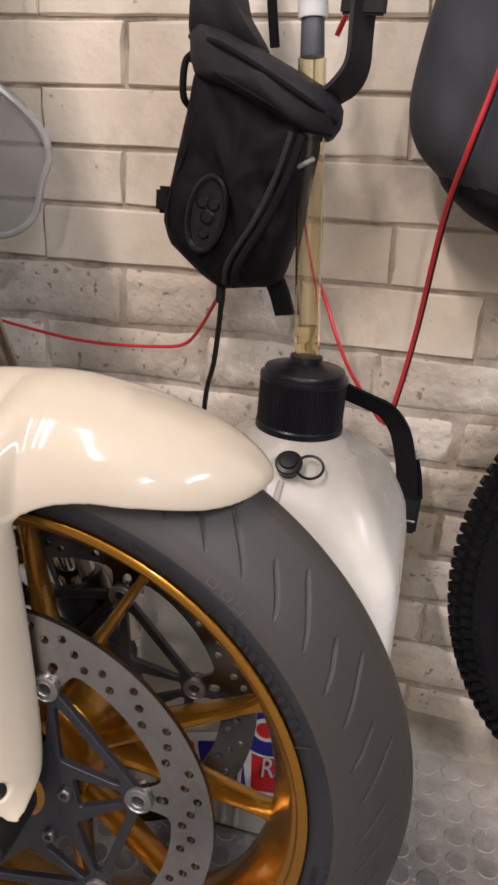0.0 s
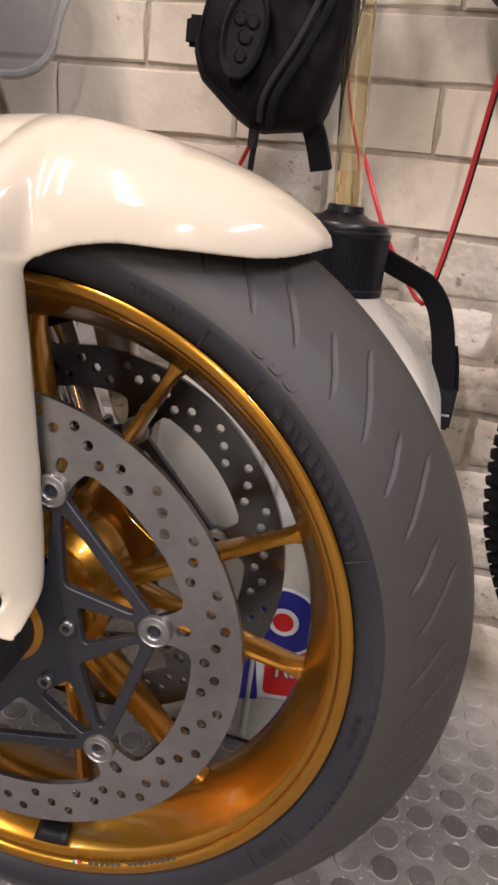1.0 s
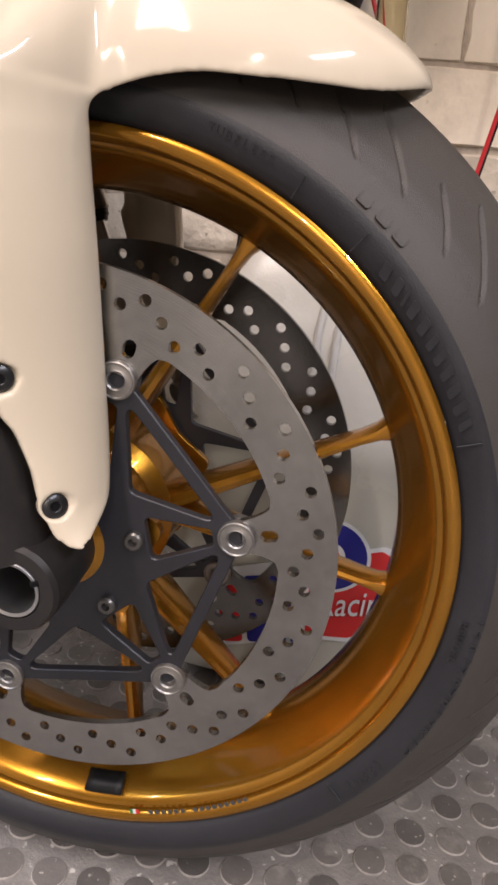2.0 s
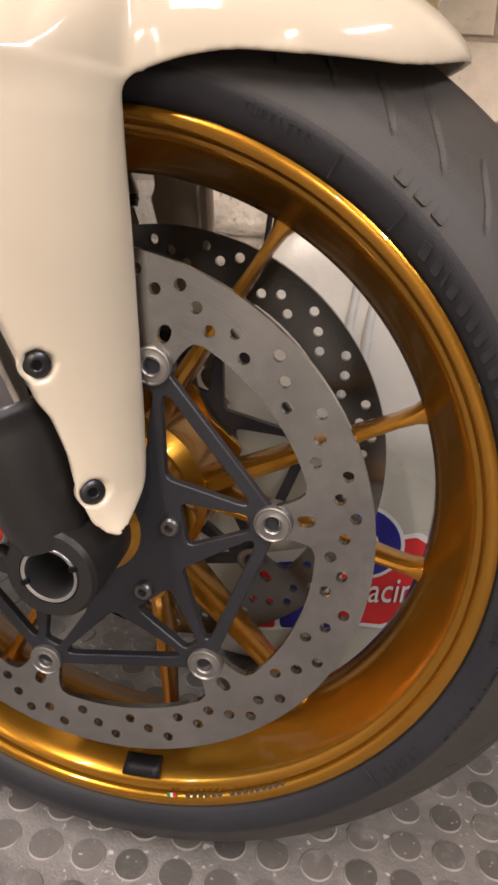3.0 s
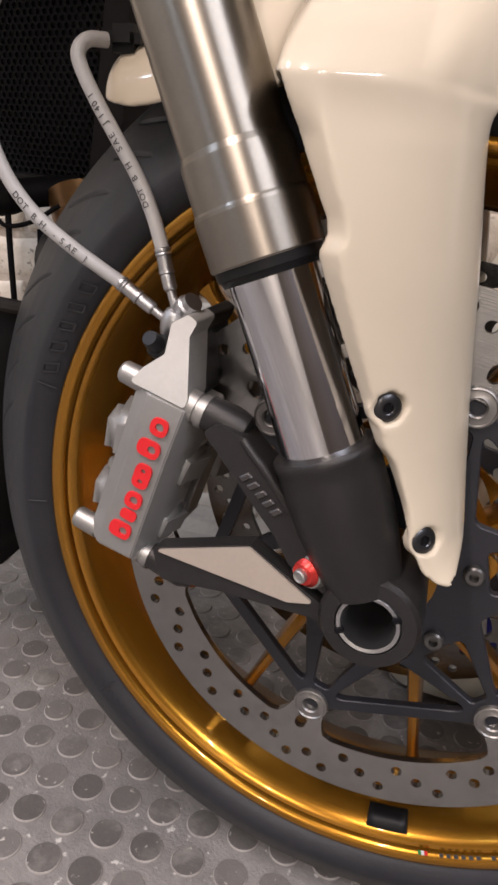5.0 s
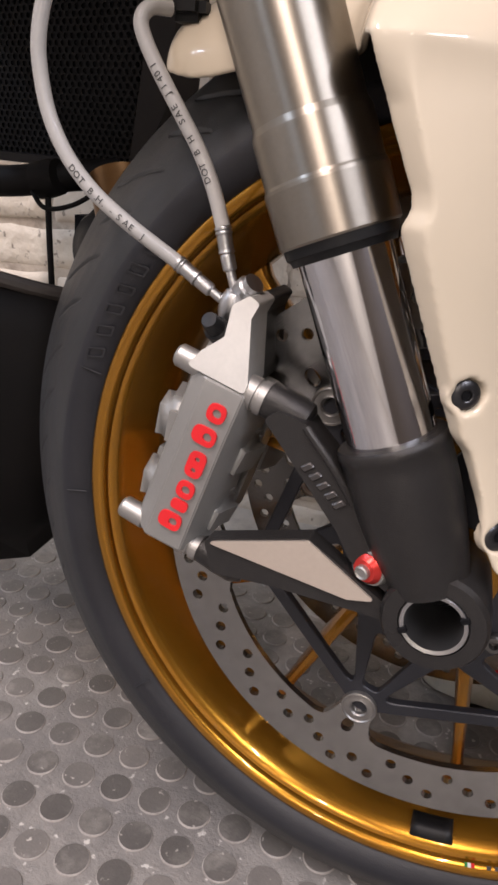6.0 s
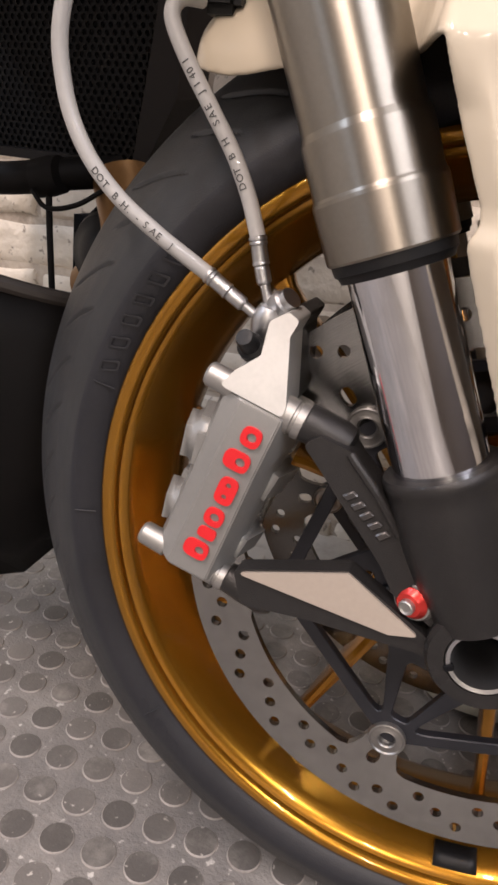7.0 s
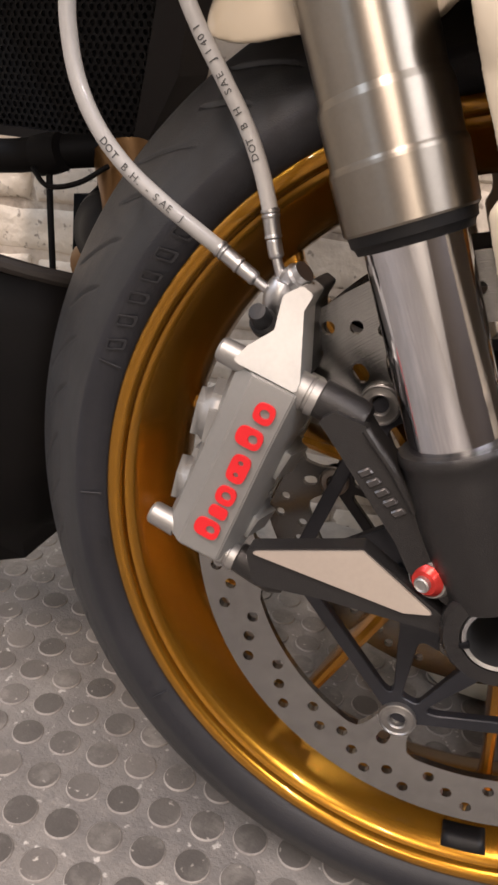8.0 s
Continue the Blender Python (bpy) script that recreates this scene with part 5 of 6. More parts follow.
part("cap_top", lathe_along((0, 0, 0.534), (0, 0, 1), [(0, 0.0468), (0.002, 0.0476), (0.005, 0.0472), (0.007, 0.0440), (0.009, 0.0440), (0.012, 0.0425), (0.016, 0.0240), (0.020, 0.0180), (0.026, 0.0170), (0.027, 0.0)], 48), M["cap_black"], cap)
TUBE = Vector((-0.100, 0.045, 1)).normalized()
tube0 = Vector((0.0, 0.004, 0.556))
ft = part("filler_tube", lathe_along(tube0, TUBE, [(0, 0.0135), (0.285, 0.0135), (0.285, 0.0120), (0.0005, 0.0120)], 28), M["clear"], can, "yellowed clear filler tube")
ft.visible_shadow = False
part("tube_insert", lathe_along(tube0 + TUBE * 0.004, TUBE, [(0, 0.0105), (0.004, 0.0112), (0.012, 0.0112), (0.012, 0.009), (0.018, 0.009), (0.018, 0.0112), (0.030, 0.0108), (0.030, 0.0)], 20), M["clear"], ft)
part("tube_cap", lathe_along(tube0 + TUBE * 0.286, TUBE, [(0, 0.0112), (0.001, 0.0116), (0.024, 0.0110), (0.036, 0.0106), (0.036, 0.0)], 24), M["tape_grey"], can, "grey tube end cap")
part("tube_plug", lathe_along(tube0 + TUBE * 0.318, TUBE, [(0, 0.0132), (0.002, 0.0140), (0.060, 0.0140), (0.060, 0.0)], 24), M["sticker_white"], can, "white tube plug")
vent = Vector((0.006, -0.071, 0.459))
vd = Vector((0.0, -0.62, 0.78)).normalized()
bung = part("vent_bung", lathe_along(vent, vd, [(-0.008, 0.0105), (0.007, 0.0108), (0.0075, 0.0135), (0.0125, 0.0140), (0.0140, 0.0130), (0.0145, 0.0090), (0.0170, 0.0080), (0.0175, 0.0)], 28), M["cap_black"], can, "black rubber vent bung")
hoop = []
for k in range(17):
    a = radians(155 - 310 * k / 16)
    hoop.append(vent + vd * 0.010 + Vector((0.0215 + 0.0135 * math.cos(a), 0, 0)) + Vector((0, 0.78, 0.62)) * 0.0130 * math.sin(a))
part("loop", tube(hoop, 0.0015, 8, 3), M["cap_black"], bung, "thin black retaining loop")
for dx in (-0.006, 0.010):
    pts = [(dx - 0.014, -0.1245, 0.02), (dx - 0.014, -0.1240, 0.20), (dx - 0.014, -0.1212, 0.34), (dx - 0.014, -0.1180, 0.370), (dx - 0.013, -0.1140, 0.386), (dx - 0.011, -0.0985, 0.425), (dx - 0.009, -0.0810, 0.448)]
    part("moulded_rib", tube(pts, 0.0036, 10, 8), can.children[0].data.materials[0], can)

# stickers on the can
SY = -0.1262


def tilt(loop, deg=13):
    """Turn a loop on the can's face about the sticker's middle."""
    c, s = math.cos(radians(deg)), math.sin(radians(deg))
    return [(0.010 + (x - 0.010) * c - (z - 0.110) * s, 0.110 + (x - 0.010) * s + (z - 0.110) * c) for x, z in loop]


def sticker(name, loop, mat, k, label=""):
    return part(name, plate(loop, [], SY - 0.0004 * k, SY - 0.0004 * k + 0.0003), mat, can, label)


sticker("badge_sticker", rounded([(-0.0726, 0.0457), (0.012, 0.0765), (0.052, 0.083), (0.080, 0.099), (0.091, 0.131), (0.097, 0.165), (0.094, 0.183), (0.070, 0.193), (0.0, 0.165), (-0.0885, 0.1324)], 0.010), M["sticker_white"], 1, "white edged racing sticker")
sticker("red_field", rounded([(0.0105, 0.0815), (0.051, 0.0875), (0.076, 0.103), (0.0865, 0.131), (0.0925, 0.163), (0.089, 0.178), (0.068, 0.1875), (0.006, 0.163)], 0.006), M["sticker_red"], 2, "red sticker field")
sticker("blue_field", tilt(rounded([(-0.054, 0.072), (-0.002, 0.0735), (0.003, 0.149), (-0.049, 0.147)], 0.005)), M["blue"], 2, "blue sticker field")
sticker("red_end", tilt(rounded([(-0.080, 0.072), (-0.059, 0.072), (-0.054, 0.147), (-0.076, 0.147)], 0.005)), M["sticker_red"], 2, "red sticker end")
sticker("round_sticker", circle_at(0.0205, 0.1725, 0.0388, 40), M["sticker_white"], 3, "white edged round sticker")
sticker("round_sticker_blue", circle_at(0.0205, 0.1725, 0.0355, 40), M["blue"], 4, "blue roundel")
sticker("round_sticker_white", circle_at(0.0205, 0.1725, 0.0155, 32), M["sticker_white"], 5)
sticker("round_sticker_red", circle_at(0.0205, 0.1725, 0.0105, 32), M["sticker_red"], 6, "red roundel centre")
m = Matrix.Translation((0.0530, SY - 0.0030, 0.1270)) @ Matrix.Rotation(radians(-14), 4, "Y") @ Matrix.Rotation(radians(90), 4, "X") @ Matrix(((0.70, 0.26, 0, 0), (0, 1, 0, 0), (0, 0, 1, 0), (0, 0, 0, 1)))
part("sticker_word", text_bm("Racing", 0.038, 0.0006, m), M["sticker_white"], can, "white word Racing")

# strap with a buckle, hung behind the can
sb = new("luggage_strap")
sb.location = (-0.007, 0, 0.002)
tagged(sb, "black webbing strap with a plastic buckle against the wall", "strap")
part("webbing", strap([(0.205, 0.435, 0.530), (0.240, 0.440, 0.510), (0.270, 0.450, 0.497), (0.292, 0.458, 0.486), (0.310, 0.466, 0.462), (0.322, 0.472, 0.425), (0.328, 0.476, 0.395), (0.333, 0.480, 0.360)], 0.026, 0.003, (0.25, -0.5, 0.8)), M["web"], sb)
part("buckle", box(0.334, 0.478, 0.352, 0.030, 0.010, 0.050, 0.003, 2), M["black"], sb, "black plastic buckle")
part("buckle_bar", box(0.334, 0.4725, 0.345, 0.024, 0.002, 0.003, 0.0008, 1), M["alu"], sb)
part("loose_end", strap([(0.326, 0.486, 0.42), (0.332, 0.488, 0.40), (0.338, 0.488, 0.37)], 0.026, 0.003, (1, -0.2, 0)), M["web"], sb)


# ---------------------------------------------------------------- bags on the wall
def loft(rows, e=2.6, n=36, crease=0.0, seed=0):
    """Stacked superellipse sections of (centre, half width, half depth, axis turn in degrees about y)."""
    bm = bmesh.new()
    rr = []
    for c, hw, hd, turn in rows:
        ring = []
        for k in range(n):
            a = 2 * math.pi * k / n
            ca, sa = math.cos(a), math.sin(a)
            x, y = hw * math.copysign(abs(ca) ** (2 / e), ca), hd * math.copysign(abs(sa) ** (2 / e), sa)
            p = Vector(c) + Vector((x * math.cos(radians(turn)), y, -x * math.sin(radians(turn))))
            if crease:
                p += Vector((0, -1, 0)) * crease * (noise.noise(Vector((p.x * 34 + p.z * 14 + seed, p.y * 10, p.z * 16 - p.x * 10))) * 1.2)
            ring.append(bm.verts.new(p))
        rr.append(ring)
    for a, b in zip(rr, rr[1:]):
        for k in range(n):
            bm.faces.new((a[k], a[(k + 1) % n], b[(k + 1) % n], b[k]))
    bm.faces.new(rr[0])
    bm.faces.new(rr[-1])
    return bm


def dense(rows, n=8):
    tab = [(i, *c, hw, hd, t) for i, (c, hw, hd, t) in enumerate(rows)]
    out = []
    for k in range((len(rows) - 1) * n + 1):
        v = smooth_table(tab, k / n)
        out.append(((v[0], v[1], v[2]), v[3], v[4], v[5]))
    return out


bag = new("sling_bag")
bag.location = (-0.010, 0, -0.004)
tagged(bag, "black nylon sling bag with zips hung on the wall", "bag")
BY = 0.425


def resample(loop, n=72):
    pts = [Vector(p) for p in loop]
    run = [0.0]
    for a, b in zip(pts, pts[1:] + pts[:1]):
        run.append(run[-1] + (b - a).length)
    out = []
    for k in range(n):
        d = run[-1] * k / n
        i = max(q for q in range(len(pts)) if run[q] <= d)
        a, b = pts[i], pts[(i + 1) % len(pts)]
        out.append(a + (b - a) * ((d - run[i]) / max(run[i + 1] - run[i], 1e-9)))
    return out


def pillow(loop, y_back, depth, crease=0.0, seed=0, e=3.2, radius=0.012):
    """A stuffed fabric form: an outline in the wall's plane, swelling forward, flat behind."""
    pts = resample(rounded(loop, radius, 4))
    c = sum(pts, Vector((0, 0))) / len(pts)
    rings = []
    bm = bmesh.new()
    steps = [1.0, 0.995, 0.98, 0.955, 0.92, 0.87, 0.81, 0.74, 0.66, 0.57, 0.47, 0.36, 0.24, 0.12]
    for s in steps:
        y = y_back - depth * (1 - s ** e) ** (1 / e)
        ring = []
        for p in pts:
            q = c + (p - c) * s
            fold = crease * noise.noise(Vector((q.x * 42 + q.y * 16 + seed, q.y * 17 - q.x * 12, seed))) * min(1, (1 - s) * 5)
            fold += crease * 0.45 * noise.noise(Vector((q.x * 95 + seed, q.y * 70, 3.1 + seed))) * min(1, (1 - s) * 5)
            ring.append(bm.verts.new((q.x, y - fold, q.y)))
        rings.append(ring)
    back = [bm.verts.new((c.x + (p.x - c.x) * 0.96, y_back + 0.022, c.y + (p.y - c.y) * 0.96)) for p in pts]
    n = len(pts)
    for a, b in zip([back] + rings, rings):
        for k in range(n):
            bm.faces.new((a[k], a[(k + 1) % n], b[(k + 1) % n], b[k]))
    bm.faces.new(rings[-1])
    bm.faces.new(back)
    return bm


def on_pillow(loop, y_back, depth, x, z, out=0.0, e=3.2):
    """A point on a pillow's front."""
    pts = resample(rounded(loop, 0.012, 4))
    c = sum(pts, Vector((0, 0))) / len(pts)
    v = Vector((x, z)) - c
    s = 0.0
    for a, b in zip(pts, pts[1:] + pts[:1]):
        d = b - a
        den = v.x * d.y - v.y * d.x
        if abs(den) < 1e-12:
            continue
        t = ((a - c).x * d.y - (a - c).y * d.x) / den
        u = ((a - c).x * v.y - (a - c).y * v.x) / den
        if t > 0 and 0 <= u <= 1:
            s = max(s, 1 / t)
    s = min(s, 0.995)
    return Vector((x, y_back - depth * (1 - s ** e) ** (1 / e) - out, z))


PACK = [(0.055, 0.800), (0.037, 0.715), (0.031, 0.684), (0.039, 0.660), (0.078, 0.629), (0.100, 0.617), (0.151, 0.625), (0.165, 0.634), (0.172, 0.662), (0.180, 0.691), (0.185, 0.733), (0.193, 0.768), (0.185, 0.800), (0.120, 0.830), (0.062, 0.840)]
part("pack", pillow(PACK, BY, 0.050, 0.010), M["fabric"], bag, "soft black nylon pack with creases", 60)
COLLAR = [(0.052, 0.862), (0.054, 0.838), (0.060, 0.822), (0.098, 0.809), (0.136, 0.793), (0.185, 0.772), (0.200, 0.773), (0.209, 0.787), (0.209, 0.803), (0.198, 0.818), (0.153, 0.838), (0.126, 0.850), (0.090, 0.866), (0.060, 0.874)]
part("collar", pillow(COLLAR, BY, 0.062, 0.003, 3, 2.6, 0.008), M["fabric_mid"], bag, "padded bag collar", 60)
FLAP = [(0.053, 0.850), (0.053, 0.875), (0.057, 0.930), (0.060, 1.020), (0.078, 1.020), (0.090, 0.930), (0.104, 0.880), (0.130, 0.846), (0.110, 0.838)]
part("flap", pillow(FLAP, BY, 0.050, 0.004, 5, 2.8, 0.008), M["fabric_mid"], bag, "padded strap root", 60)
for pts, r in ((((0.054, 0.857), (0.095, 0.847), (0.140, 0.827), (0.180, 0.806), (0.206, 0.790)), 0.0026), (((0.057, 0.836), (0.098, 0.821), (0.140, 0.803), (0.185, 0.782), (0.202, 0.779)), 0.0018)):
    part("zip", tube([on_pillow(COLLAR, BY, 0.062, x, z, 0.001, 2.6) for x, z in pts], r, 8), M["web"], bag, "black zip")
part("piping", tube([on_pillow(PACK, BY, 0.050, x, z, 0.001) for x, z in ((0.071, 0.790), (0.060, 0.752), (0.049, 0.722), (0.042, 0.696), (0.046, 0.672), (0.072, 0.646), (0.098, 0.630))], 0.0018, 8), M["web"], bag, "black seam piping")
zip_line = [on_pillow(PACK, BY, 0.050, x, z, 0.004) for x, z in ((0.168, 0.778), (0.160, 0.745), (0.150, 0.718), (0.137, 0.690), (0.120, 0.662), (0.112, 0.645), (0.109, 0.628))]
part("front_zip", tube(zip_line, 0.0030, 8), M["fabric_mid"], bag, "black zip")
part("zip_flap", tube([p + Vector((0.010, 0.003, -0.002)) for p in zip_line], 0.0048, 8), M["web"], bag, "black zip flap")
ring = [(0.021 * math.cos(2 * math.pi * k / 28), 0.039 * math.sin(2 * math.pi * k / 28)) for k in range(28)]
well = [(0.0165 * math.cos(2 * math.pi * k / 28), 0.033 * math.sin(2 * math.pi * k / 28)) for k in range(28)]
for name, loops, y0, y1, bev in (("clip_rim", (ring, [well]), -0.010, 0.004, 0.002), ("clip_plate", (ring, []), -0.005, 0.003, 0.001)):
    bk = plate(*loops, y0, y1, bev)
    bk.transform(Matrix.Translation((0.092, BY - 0.0525, 0.697)) @ Matrix.Rotation(radians(10), 4, "Y"))
    part(name, bk, M["cap_black"], bag, "glossy black oval clip")
for (x, z, r) in ((0.087, 0.708, 0.0065), (0.099, 0.706, 0.0065), (0.093, 0.694, 0.0075), (0.090, 0.678, 0.0060)):
    part("clip_stud", lathe_along((x, BY - 0.054, z), (0, -1, 0), [(0, r), (0.004, r), (0.006, r * 0.7), (0.006, 0.0)], 18), M["cap_black"], bag)
p = on_pillow(PACK, BY, 0.050, 0.183, 0.752, 0.004)
part("reflective_tab", box(0, 0, 0, 0.022, 0.002, 0.005, 0.001, 1, Matrix.Translation(p) @ Matrix.Rotation(radians(-35), 4, "Y") @ Matrix.Rotation(radians(40), 4, "Z")), M["tape_grey"], bag, "grey reflective tab")
part("side_tab", box(0.026, BY - 0.002, 0.703, 0.018, 0.012, 0.028, 0.004), M["web"], bag)
part("zip_pull", box(0.101, BY - 0.020, 0.618, 0.010, 0.007, 0.030, 0.002), M["black"], bag)
part("cord_loop", tube([(0.054, BY, 0.848), (0.047, BY - 0.012, 0.835), (0.047, BY - 0.014, 0.806), (0.052, BY - 0.005, 0.795)], 0.0036, 8), M["web"], bag)
part("hang_strap", strap([(0.194, BY - 0.010, 0.812), (0.209, BY - 0.016, 0.822), (0.219, BY - 0.016, 0.842), (0.218, BY - 0.012, 0.885), (0.216, BY, 1.02)], 0.046, 0.004, (1, 0.3, 0.4)), M["fabric_mid"], bag, "black webbing shoulder strap")
part("strap_slider", box(0.218, BY - 0.014, 0.890, 0.042, 0.008, 0.016, 0.002), M["black"], bag)
part("cord", tube([(0.120, BY + 0.01, 0.96), (0.126, BY + 0.005, 0.90), (0.132, BY + 0.010, 0.855)], 0.0050, 8), M["web"], bag, "black cord")
part("lower_strap", strap([(0.150, BY - 0.005, 0.640), (0.158, BY + 0.010, 0.620), (0.166, BY + 0.020, 0.592)], 0.022, 0.006, (1, 0, 0)), M["web"], bag)
part("lead", tube([(0.102, BY - 0.018, 0.606), (0.098, BY - 0.010, 0.570), (0.089, BY + 0.01, 0.525), (0.076, BY + 0.03, 0.480), (0.07, BY + 0.04, 0.40)], 0.0032, 8), M["black"], bag, "thin black cord")

tail = new("storage_bag")
tagged(tail, "charcoal fabric bag with black base hung on the wall", "bag")
rows_ = [((0.365, 0.44, 1.05), 0.060, 0.05, 0), ((0.366, 0.44, 0.95), 0.085, 0.065, 0), ((0.370, 0.44, 0.87), 0.104, 0.075, 0), ((0.376, 0.44, 0.80), 0.116, 0.08, 4), ((0.384, 0.44, 0.75), 0.112, 0.08, 10), ((0.398, 0.44, 0.715), 0.100, 0.074, 16)]
part("shell", loft(dense(rows_), crease=0.006, e=2.8, seed=9), M["fabric_grey"], tail, "charcoal fabric shell", 60)
rows_ = [((0.397, 0.44, 0.722), 0.105, 0.078, 16), ((0.402, 0.44, 0.705), 0.100, 0.075, 17), ((0.410, 0.44, 0.688), 0.080, 0.060, 18), ((0.415, 0.44, 0.682), 0.05, 0.04, 18)]
part("base_panel", loft(dense(rows_), e=2.8), M["fabric"], tail, "black base panel", 60)

# red cables
cab = new("charger_cable")
tagged(cab, "thin red and black charger cable looped down the wall", "cable")
part("wire", tube([(0.352, 0.335, 0.93), (0.333, 0.345, 0.826), (0.321, 0.350, 0.770), (0.310, 0.400, 0.706), (0.301, 0.465, 0.575), (0.288, 0.480, 0.476), (0.280, 0.480, 0.468), (0.267, 0.480, 0.481), (0.235, 0.470, 0.527),
                       (0.213, 0.470, 0.568), (0.196, 0.480, 0.602), (0.172, 0.505, 0.64), (0.145, 0.520, 0.70)], 0.0023, 8), M["red_wire"], cab, "red wire")
part("black_core", tube([(0.3545, 0.337, 0.93), (0.3355, 0.347, 0.826), (0.3235, 0.352, 0.770), (0.3125, 0.402, 0.706), (0.3035, 0.467, 0.575), (0.2905, 0.482, 0.476), (0.284, 0.483, 0.470)], 0.0020, 8), M["black"], cab, "black wire")
part("wire_upper", tube([(0.20, 0.48, 0.95), (0.188, 0.47, 0.90), (0.176, 0.475, 0.87)], 0.0028, 8), M["red_wire"], cab)
cab2 = new("red_cable")
tagged(cab2, "thin red cable sagging across the wall", "cable")
part("wire", tube([(-0.40, 0.515, 0.545), (-0.31, 0.51, 0.530), (-0.243, 0.50, 0.520), (-0.18, 0.50, 0.512), (-0.13, 0.50, 0.508), (-0.078, 0.50, 0.5085), (-0.02, 0.495, 0.515), (0.025, 0.48, 0.527), (0.052, 0.46, 0.555), (0.082, 0.43, 0.603)], 0.0022, 8), M["red_wire"], cab2)

# clear visor, hung by its cord from a hook in the wall
vis = new("clear_visor")
tagged(vis, "clear scratched plastic visor hung on a wall hook", "visor")
EDGE = [(0.0, 0.832), (0.056, 0.800), (0.090, 0.766), (0.101, 0.734), (0.094, 0.702), (0.086, 0.665), (0.066, 0.645), (0.036, 0.640), (0.0, 0.638)]
VX = -0.237


def visor_point(x, z):
    return Vector((VX + x, 0.405 + 4.5 * x * x, z))


half = spline([(x, 0, z) for x, z in EDGE], 6)
loop = [visor_point(p.x, p.z) for p in half] + [visor_point(-p.x, p.z) for p in reversed(half[1:-1])]
rows = []
for k in range(19):
    z = 0.640 + 0.188 * k / 18
    reach = max([p.x for a, p in zip(half, half[1:]) if min(a.z, p.z) - 0.004 <= z <= max(a.z, p.z) + 0.004] or [0.01])
    rows.append([visor_point(reach * q / 8, z) for q in range(-8, 9)])
v = part("shell", grid_sheet(rows), M["visor"], vis, "scratched clear shell", 80)
solid(v, 0.002)
part("rim", sweep(loop + loop[:1], [(-0.007, -0.003), (0.007, -0.003), (0.009, 0.0), (0.007, 0.003), (-0.007, 0.003), (-0.009, 0.0)], up=(0, -1, 0)), M["visor_rim"], vis, "frosted thick rim", 50)
part("cord", tube([(VX, 0.405, 0.830), (VX + 0.01, 0.44, 0.93), (VX, 0.52, 1.02)], 0.002, 8), M["black"], vis, "black cord")
part("hook", tube([(VX, 0.549, 1.03), (VX, 0.515, 1.02), (VX, 0.508, 1.03)], 0.003, 8), M["steel"], vis, "steel wall hook")

# knobbly tyre of a mountain bike
mtb = new("bicycle_wheel")
mtb.matrix_world = pose(0.734, 0.435, 0.343, 0, 0, 4)
tagged(mtb, "knobbly black mountain bike wheel standing by the wall", "bicycle wheel")
prof = [(0.029 * math.cos(a), 0.318 + 0.027 * math.sin(a)) for a in np.linspace(0, 2 * math.pi, 21)[:-1]]
part("tyre", ring_lathe(prof, 140), M["knob"], mtb, "black mountain bike tyre")
knobs = bmesh.new()
verts, faces = [], []
for k in range(140):
    for off, lat, w_, l_, h_ in ((0.0, -0.55, 0.0055, 0.0065, 0.0052), (0.5, 0.0, 0.0065, 0.0070, 0.0052), (0.0, 0.55, 0.0055, 0.0065, 0.0052), (0.5, -1.05, 0.0050, 0.0070, 0.0055), (0.5, 1.05, 0.0050, 0.0070, 0.0055), (0.0, -1.45, 0.004, 0.006, 0.003), (0.0, 1.45, 0.004, 0.006, 0.003)):
        th = 2 * math.pi * (k + off) / 140
        nv = Vector((math.cos(lat) * math.cos(th), math.sin(lat), math.cos(lat) * math.sin(th)))
        c = Vector((0.318 * math.cos(th), 0, 0.318 * math.sin(th))) + Vector((0.027 * math.cos(lat) * math.cos(th), 0.029 * math.sin(lat), 0.027 * math.cos(lat) * math.sin(th)))
        t1 = Vector((-math.sin(th), 0, math.cos(th)))
        t2 = nv.cross(t1)
        i0 = len(verts)
        for hh, f in ((-0.001, 1.15), (h_, 0.85)):
            for sx, sy in ((-1, -1), (1, -1), (1, 1), (-1, 1)):
                verts.append(tuple(c + nv * hh + t1 * sx * l_ * 0.5 * f + t2 * sy * w_ * f))
        faces += [(i0, i0 + 1, i0 + 2, i0 + 3), (i0 + 4, i0 + 7, i0 + 6, i0 + 5)] + [(i0 + a, i0 + 4 + a, i0 + 4 + (a + 1) % 4, i0 + (a + 1) % 4) for a in range(4)]
knobs.free()
me = bpy.data.meshes.new("tread")
me.from_pydata(verts, [], faces)
me.materials.append(M["knob"])
tagged(share("tread", me, mtb), "rows of black rubber knobs", kind="stuff")
part("rim", ring_lathe([(-0.013, 0.296), (-0.013, 0.275), (0.0, 0.268), (0.013, 0.275), (0.013, 0.296)], 90), M["black"], mtb, "black bicycle rim")

# ---------------------------------------------------------------- wall bricks
rng = random.Random(4)
L_, J_, JX_ = 0.230, 0.0050, 0.0030
BEDS = [-0.030, 0.035, 0.108, 0.178, 0.249, 0.318, 0.384, 0.452, 0.527, 0.607, 0.680, 0.749, 0.818, 0.892]
while BEDS[-1] < 2.42:
    BEDS.append(BEDS[-1] + 0.0715)
H_ = 0.0715
RISE = 0.034


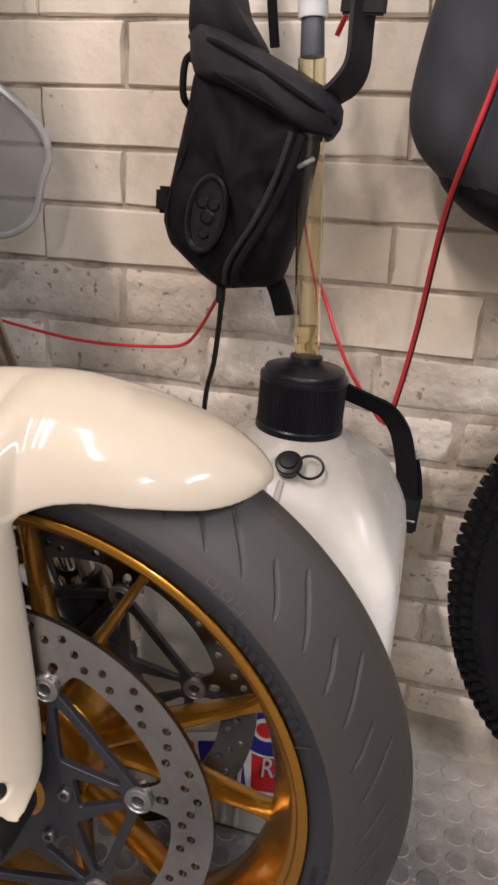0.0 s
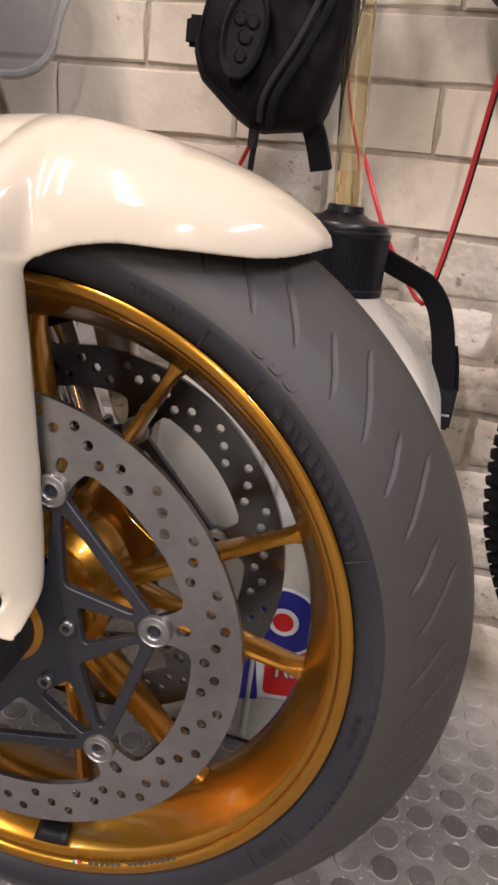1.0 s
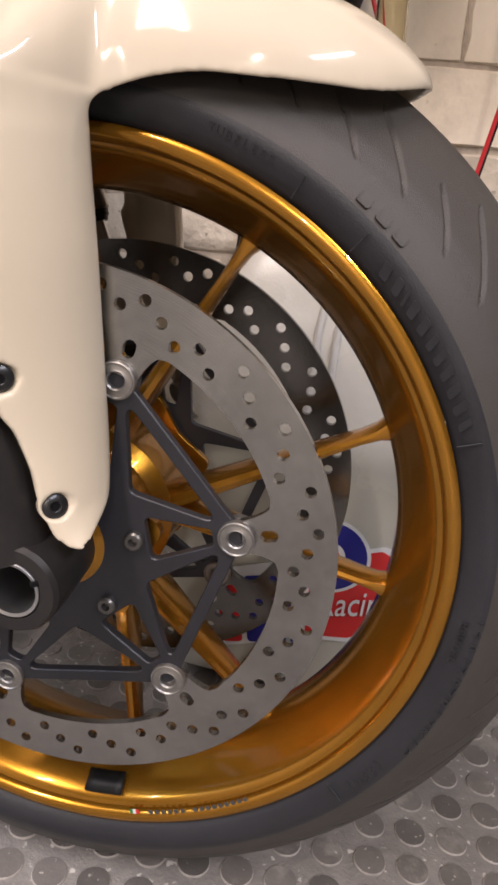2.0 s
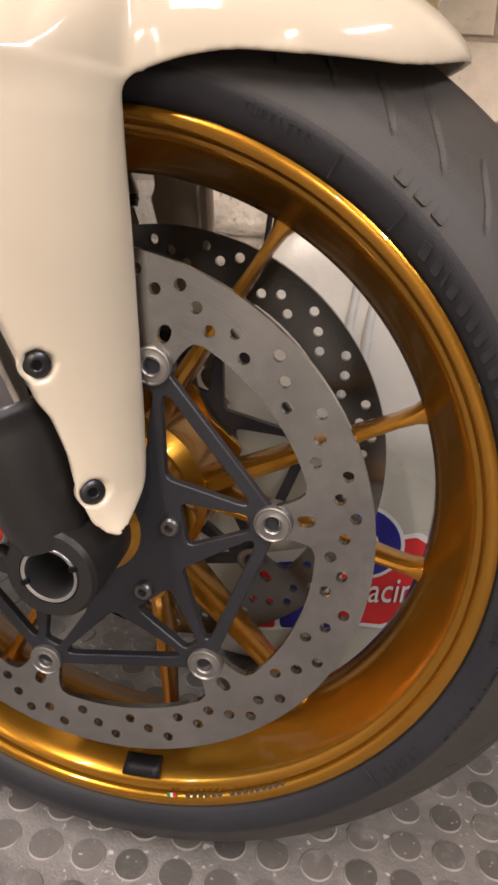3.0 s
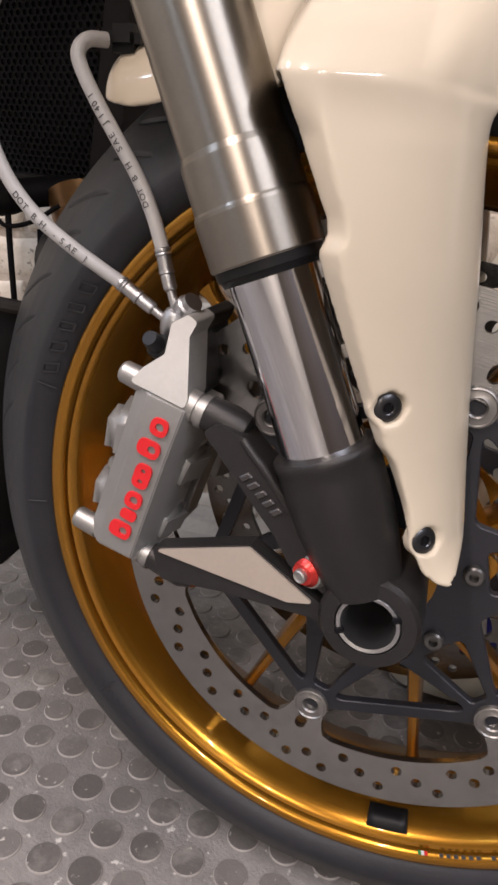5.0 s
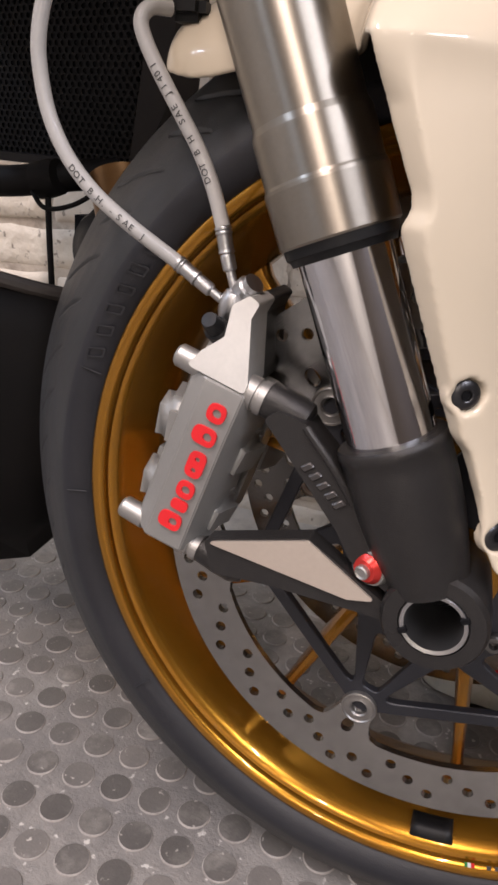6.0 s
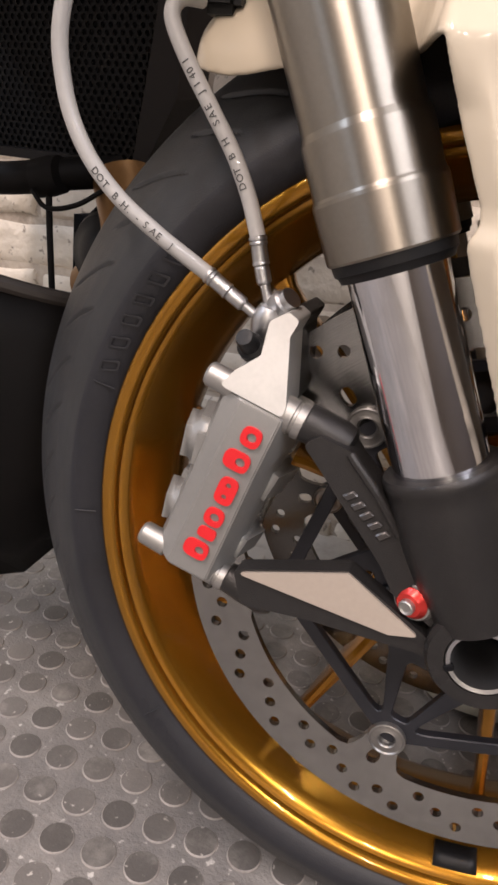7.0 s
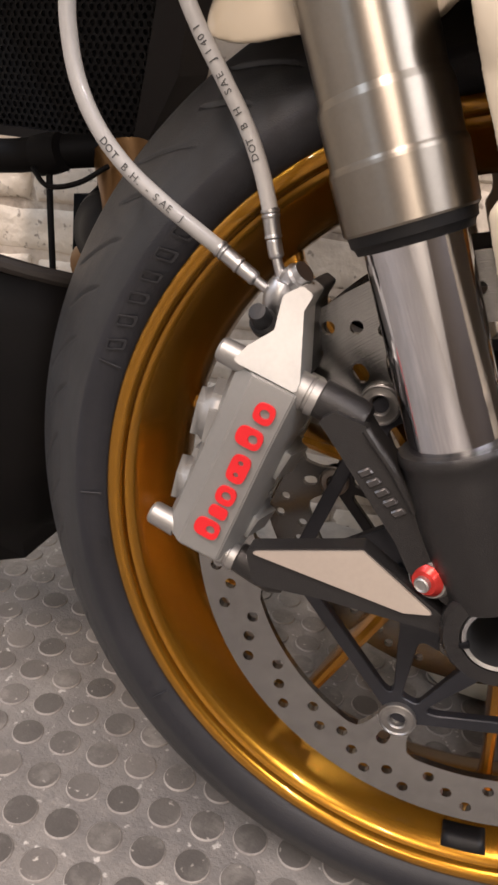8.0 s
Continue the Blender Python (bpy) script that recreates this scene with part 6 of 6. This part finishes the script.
def brick_mesh(seed, mat, worn_by):
    """A brick with softened, uneven arrises and a slightly hollow or swollen face."""
    r = random.Random(seed)
    old = worn_by > 0.0015
    eu, ev, roll = (0.030, 0.10, 0.0065) if old else (0.010, 0.035, 0.0030)
    us, vs = (0, eu, 0.20, 0.42, 0.63, 0.82, 1 - eu, 1), (0, ev, 0.36, 0.68, 1 - ev, 1)
    verts, faces = [], []
    for u in us:
        for v in vs:
            rim_ = min(u, 1 - u) < 1e-6, min(v, 1 - v) < 1e-6
            y = -0.030 + (roll if any(rim_) else 0.0) + r.uniform(-1, 1) * worn_by
            if any(rim_) and r.random() < 0.25:
                y += worn_by * 2.2
            x = (u - 0.5) * (L_ - JX_) + r.uniform(-1, 1) * (0.0024 if old else 0.0012 if rim_[0] else 0.002)
            z = (v - 0.5) * (H_ - J_) + r.uniform(-1, 1) * worn_by
            verts.append((x, y, z))
    m = len(vs)
    for i in range(len(us) - 1):
        for j in range(m - 1):
            a = i * m + j
            faces.append((a, a + m, a + m + 1, a + 1))
    edge = [i * m for i in range(len(us))] + [(len(us) - 1) * m + j for j in range(1, m)] + [i * m + m - 1 for i in range(len(us) - 2, -1, -1)] + list(range(m - 2, 0, -1))
    n0 = len(verts)
    verts += [(verts[k][0], 0.03, verts[k][2]) for k in edge]
    for k in range(len(edge)):
        q = (k + 1) % len(edge)
        faces.append((edge[k], n0 + k, n0 + q, edge[q]))
    me = bpy.data.meshes.new("brick")
    me.from_pydata(verts, [], faces)
    me.materials.append(mat)
    for p in me.polygons:
        p.use_smooth = True
    me.set_sharp_from_angle(angle=radians(65 if old else 28))
    return me


kinds = [brick_mesh(k, M["brick"], 0.0010) for k in range(10)]
worn = [brick_mesh(k + 20, M["brick_rough"], 0.0020) for k in range(10)]
rest_v, rest_f = [], []
for c in range(len(BEDS) - 1):
    odd = c % 2
    tall = (BEDS[c + 1] - BEDS[c] - J_) / (H_ - J_)
    for k in range(-12, 12):
        x = 0.145 + (0.115 if odd == 0 else 0.0) + L_ * k
        z = (BEDS[c] + BEDS[c + 1]) / 2 + RISE * x
        if abs(x) > 2.55:
            continue
        m = Matrix.Translation((x + rng.uniform(-1, 1) * 0.002, WALL_Y + 0.030 + rng.uniform(-1, 1) * 0.0016, z + rng.uniform(-1, 1) * 0.0012)) @ Matrix.Rotation(-RISE + rng.uniform(-1, 1) * 0.006, 4, "Y") @ Matrix.Diagonal((1, 1, tall, 1))
        if -1.05 < x < 0.95 and z < 1.25:
            share("brick", (worn if c < 8 or (c == 8 and k % 3) else kinds)[rng.randrange(10)], WALL, m)
        else:
            i0 = len(rest_v)
            for dx, dy, dz in ((-1, -1, -1), (1, -1, -1), (1, -1, 1), (-1, -1, 1), (-1, 1, -1), (1, 1, -1), (1, 1, 1), (-1, 1, 1)):
                rest_v.append(tuple(m @ Vector((dx * (L_ - JX_) / 2, dy * 0.03, dz * (H_ - J_) / 2))))
            rest_f += [tuple(i0 + a for a in f) for f in ((0, 1, 2, 3), (1, 5, 6, 2), (4, 0, 3, 7), (3, 2, 6, 7), (0, 4, 5, 1))]
me = bpy.data.meshes.new("far_bricks")
me.from_pydata(rest_v, [], rest_f)
me.materials.append(M["brick"])
tagged(share("far_bricks", me, WALL), "painted bricks further along the wall", kind="stuff")

# ---------------------------------------------------------------- raised coins of the matting
bm = lathe_along((0, 0, -0.0012), (0, 0, 1), [(0, 0.0131), (0.0010, 0.0129), (0.0016, 0.0123), (0.0016, 0.0)], 22)
coin = bpy.data.meshes.new("coin")
bm.to_mesh(coin)
bm.free()
for q in ("coin_top", "coin_edge"):
    coin.materials.append(M[q])
coin.polygons.foreach_set("material_index", [0 if abs(p.normal.z) > 0.95 else 1 for p in coin.polygons])
for p in coin.polygons:
    p.use_smooth = True
coin.set_sharp_from_angle(angle=radians(25))
cv = np.array([v.co[:] for v in coin.vertices])
cf = [tuple(p.vertices) for p in coin.polygons]
U, V, C0 = Vector((0.03397, 0.00148, 0)), Vector((-0.00148, 0.03397, 0)), Vector((-0.1505, 0.0459, 0))
rest_v, rest_f, near = [], [], 0
for i in range(-75, 76):
    for j in range(-80, 18):
        p = C0 + U * i + V * j
        if abs(p.x) > 2.5 or p.y > MAT_END - 0.006 or p.y < -2.5:
            continue
        if -0.34 < p.x < 0.52 and -0.07 < p.y < 0.25 and near < 300:
            near += 1
            share("coin", coin, FLOOR, Matrix.Translation(p))
        elif -1.3 < p.x < 1.3 and p.y > -0.5:
            i0 = len(rest_v)
            rest_v += (cv + np.array(p)).tolist()
            rest_f += [tuple(i0 + a for a in f) for f in cf]
me = bpy.data.meshes.new("far_coins")
me.from_pydata(rest_v, [], rest_f)
me.materials.append(M["coin_top"])
me.materials.append(M["coin_edge"])
kinds_ = [p.material_index for p in coin.polygons]
me.polygons.foreach_set("material_index", kinds_ * (len(rest_f) // len(kinds_)))
tagged(share("far_coins", me, FLOOR), "raised coins further out on the matting", kind="stuff")
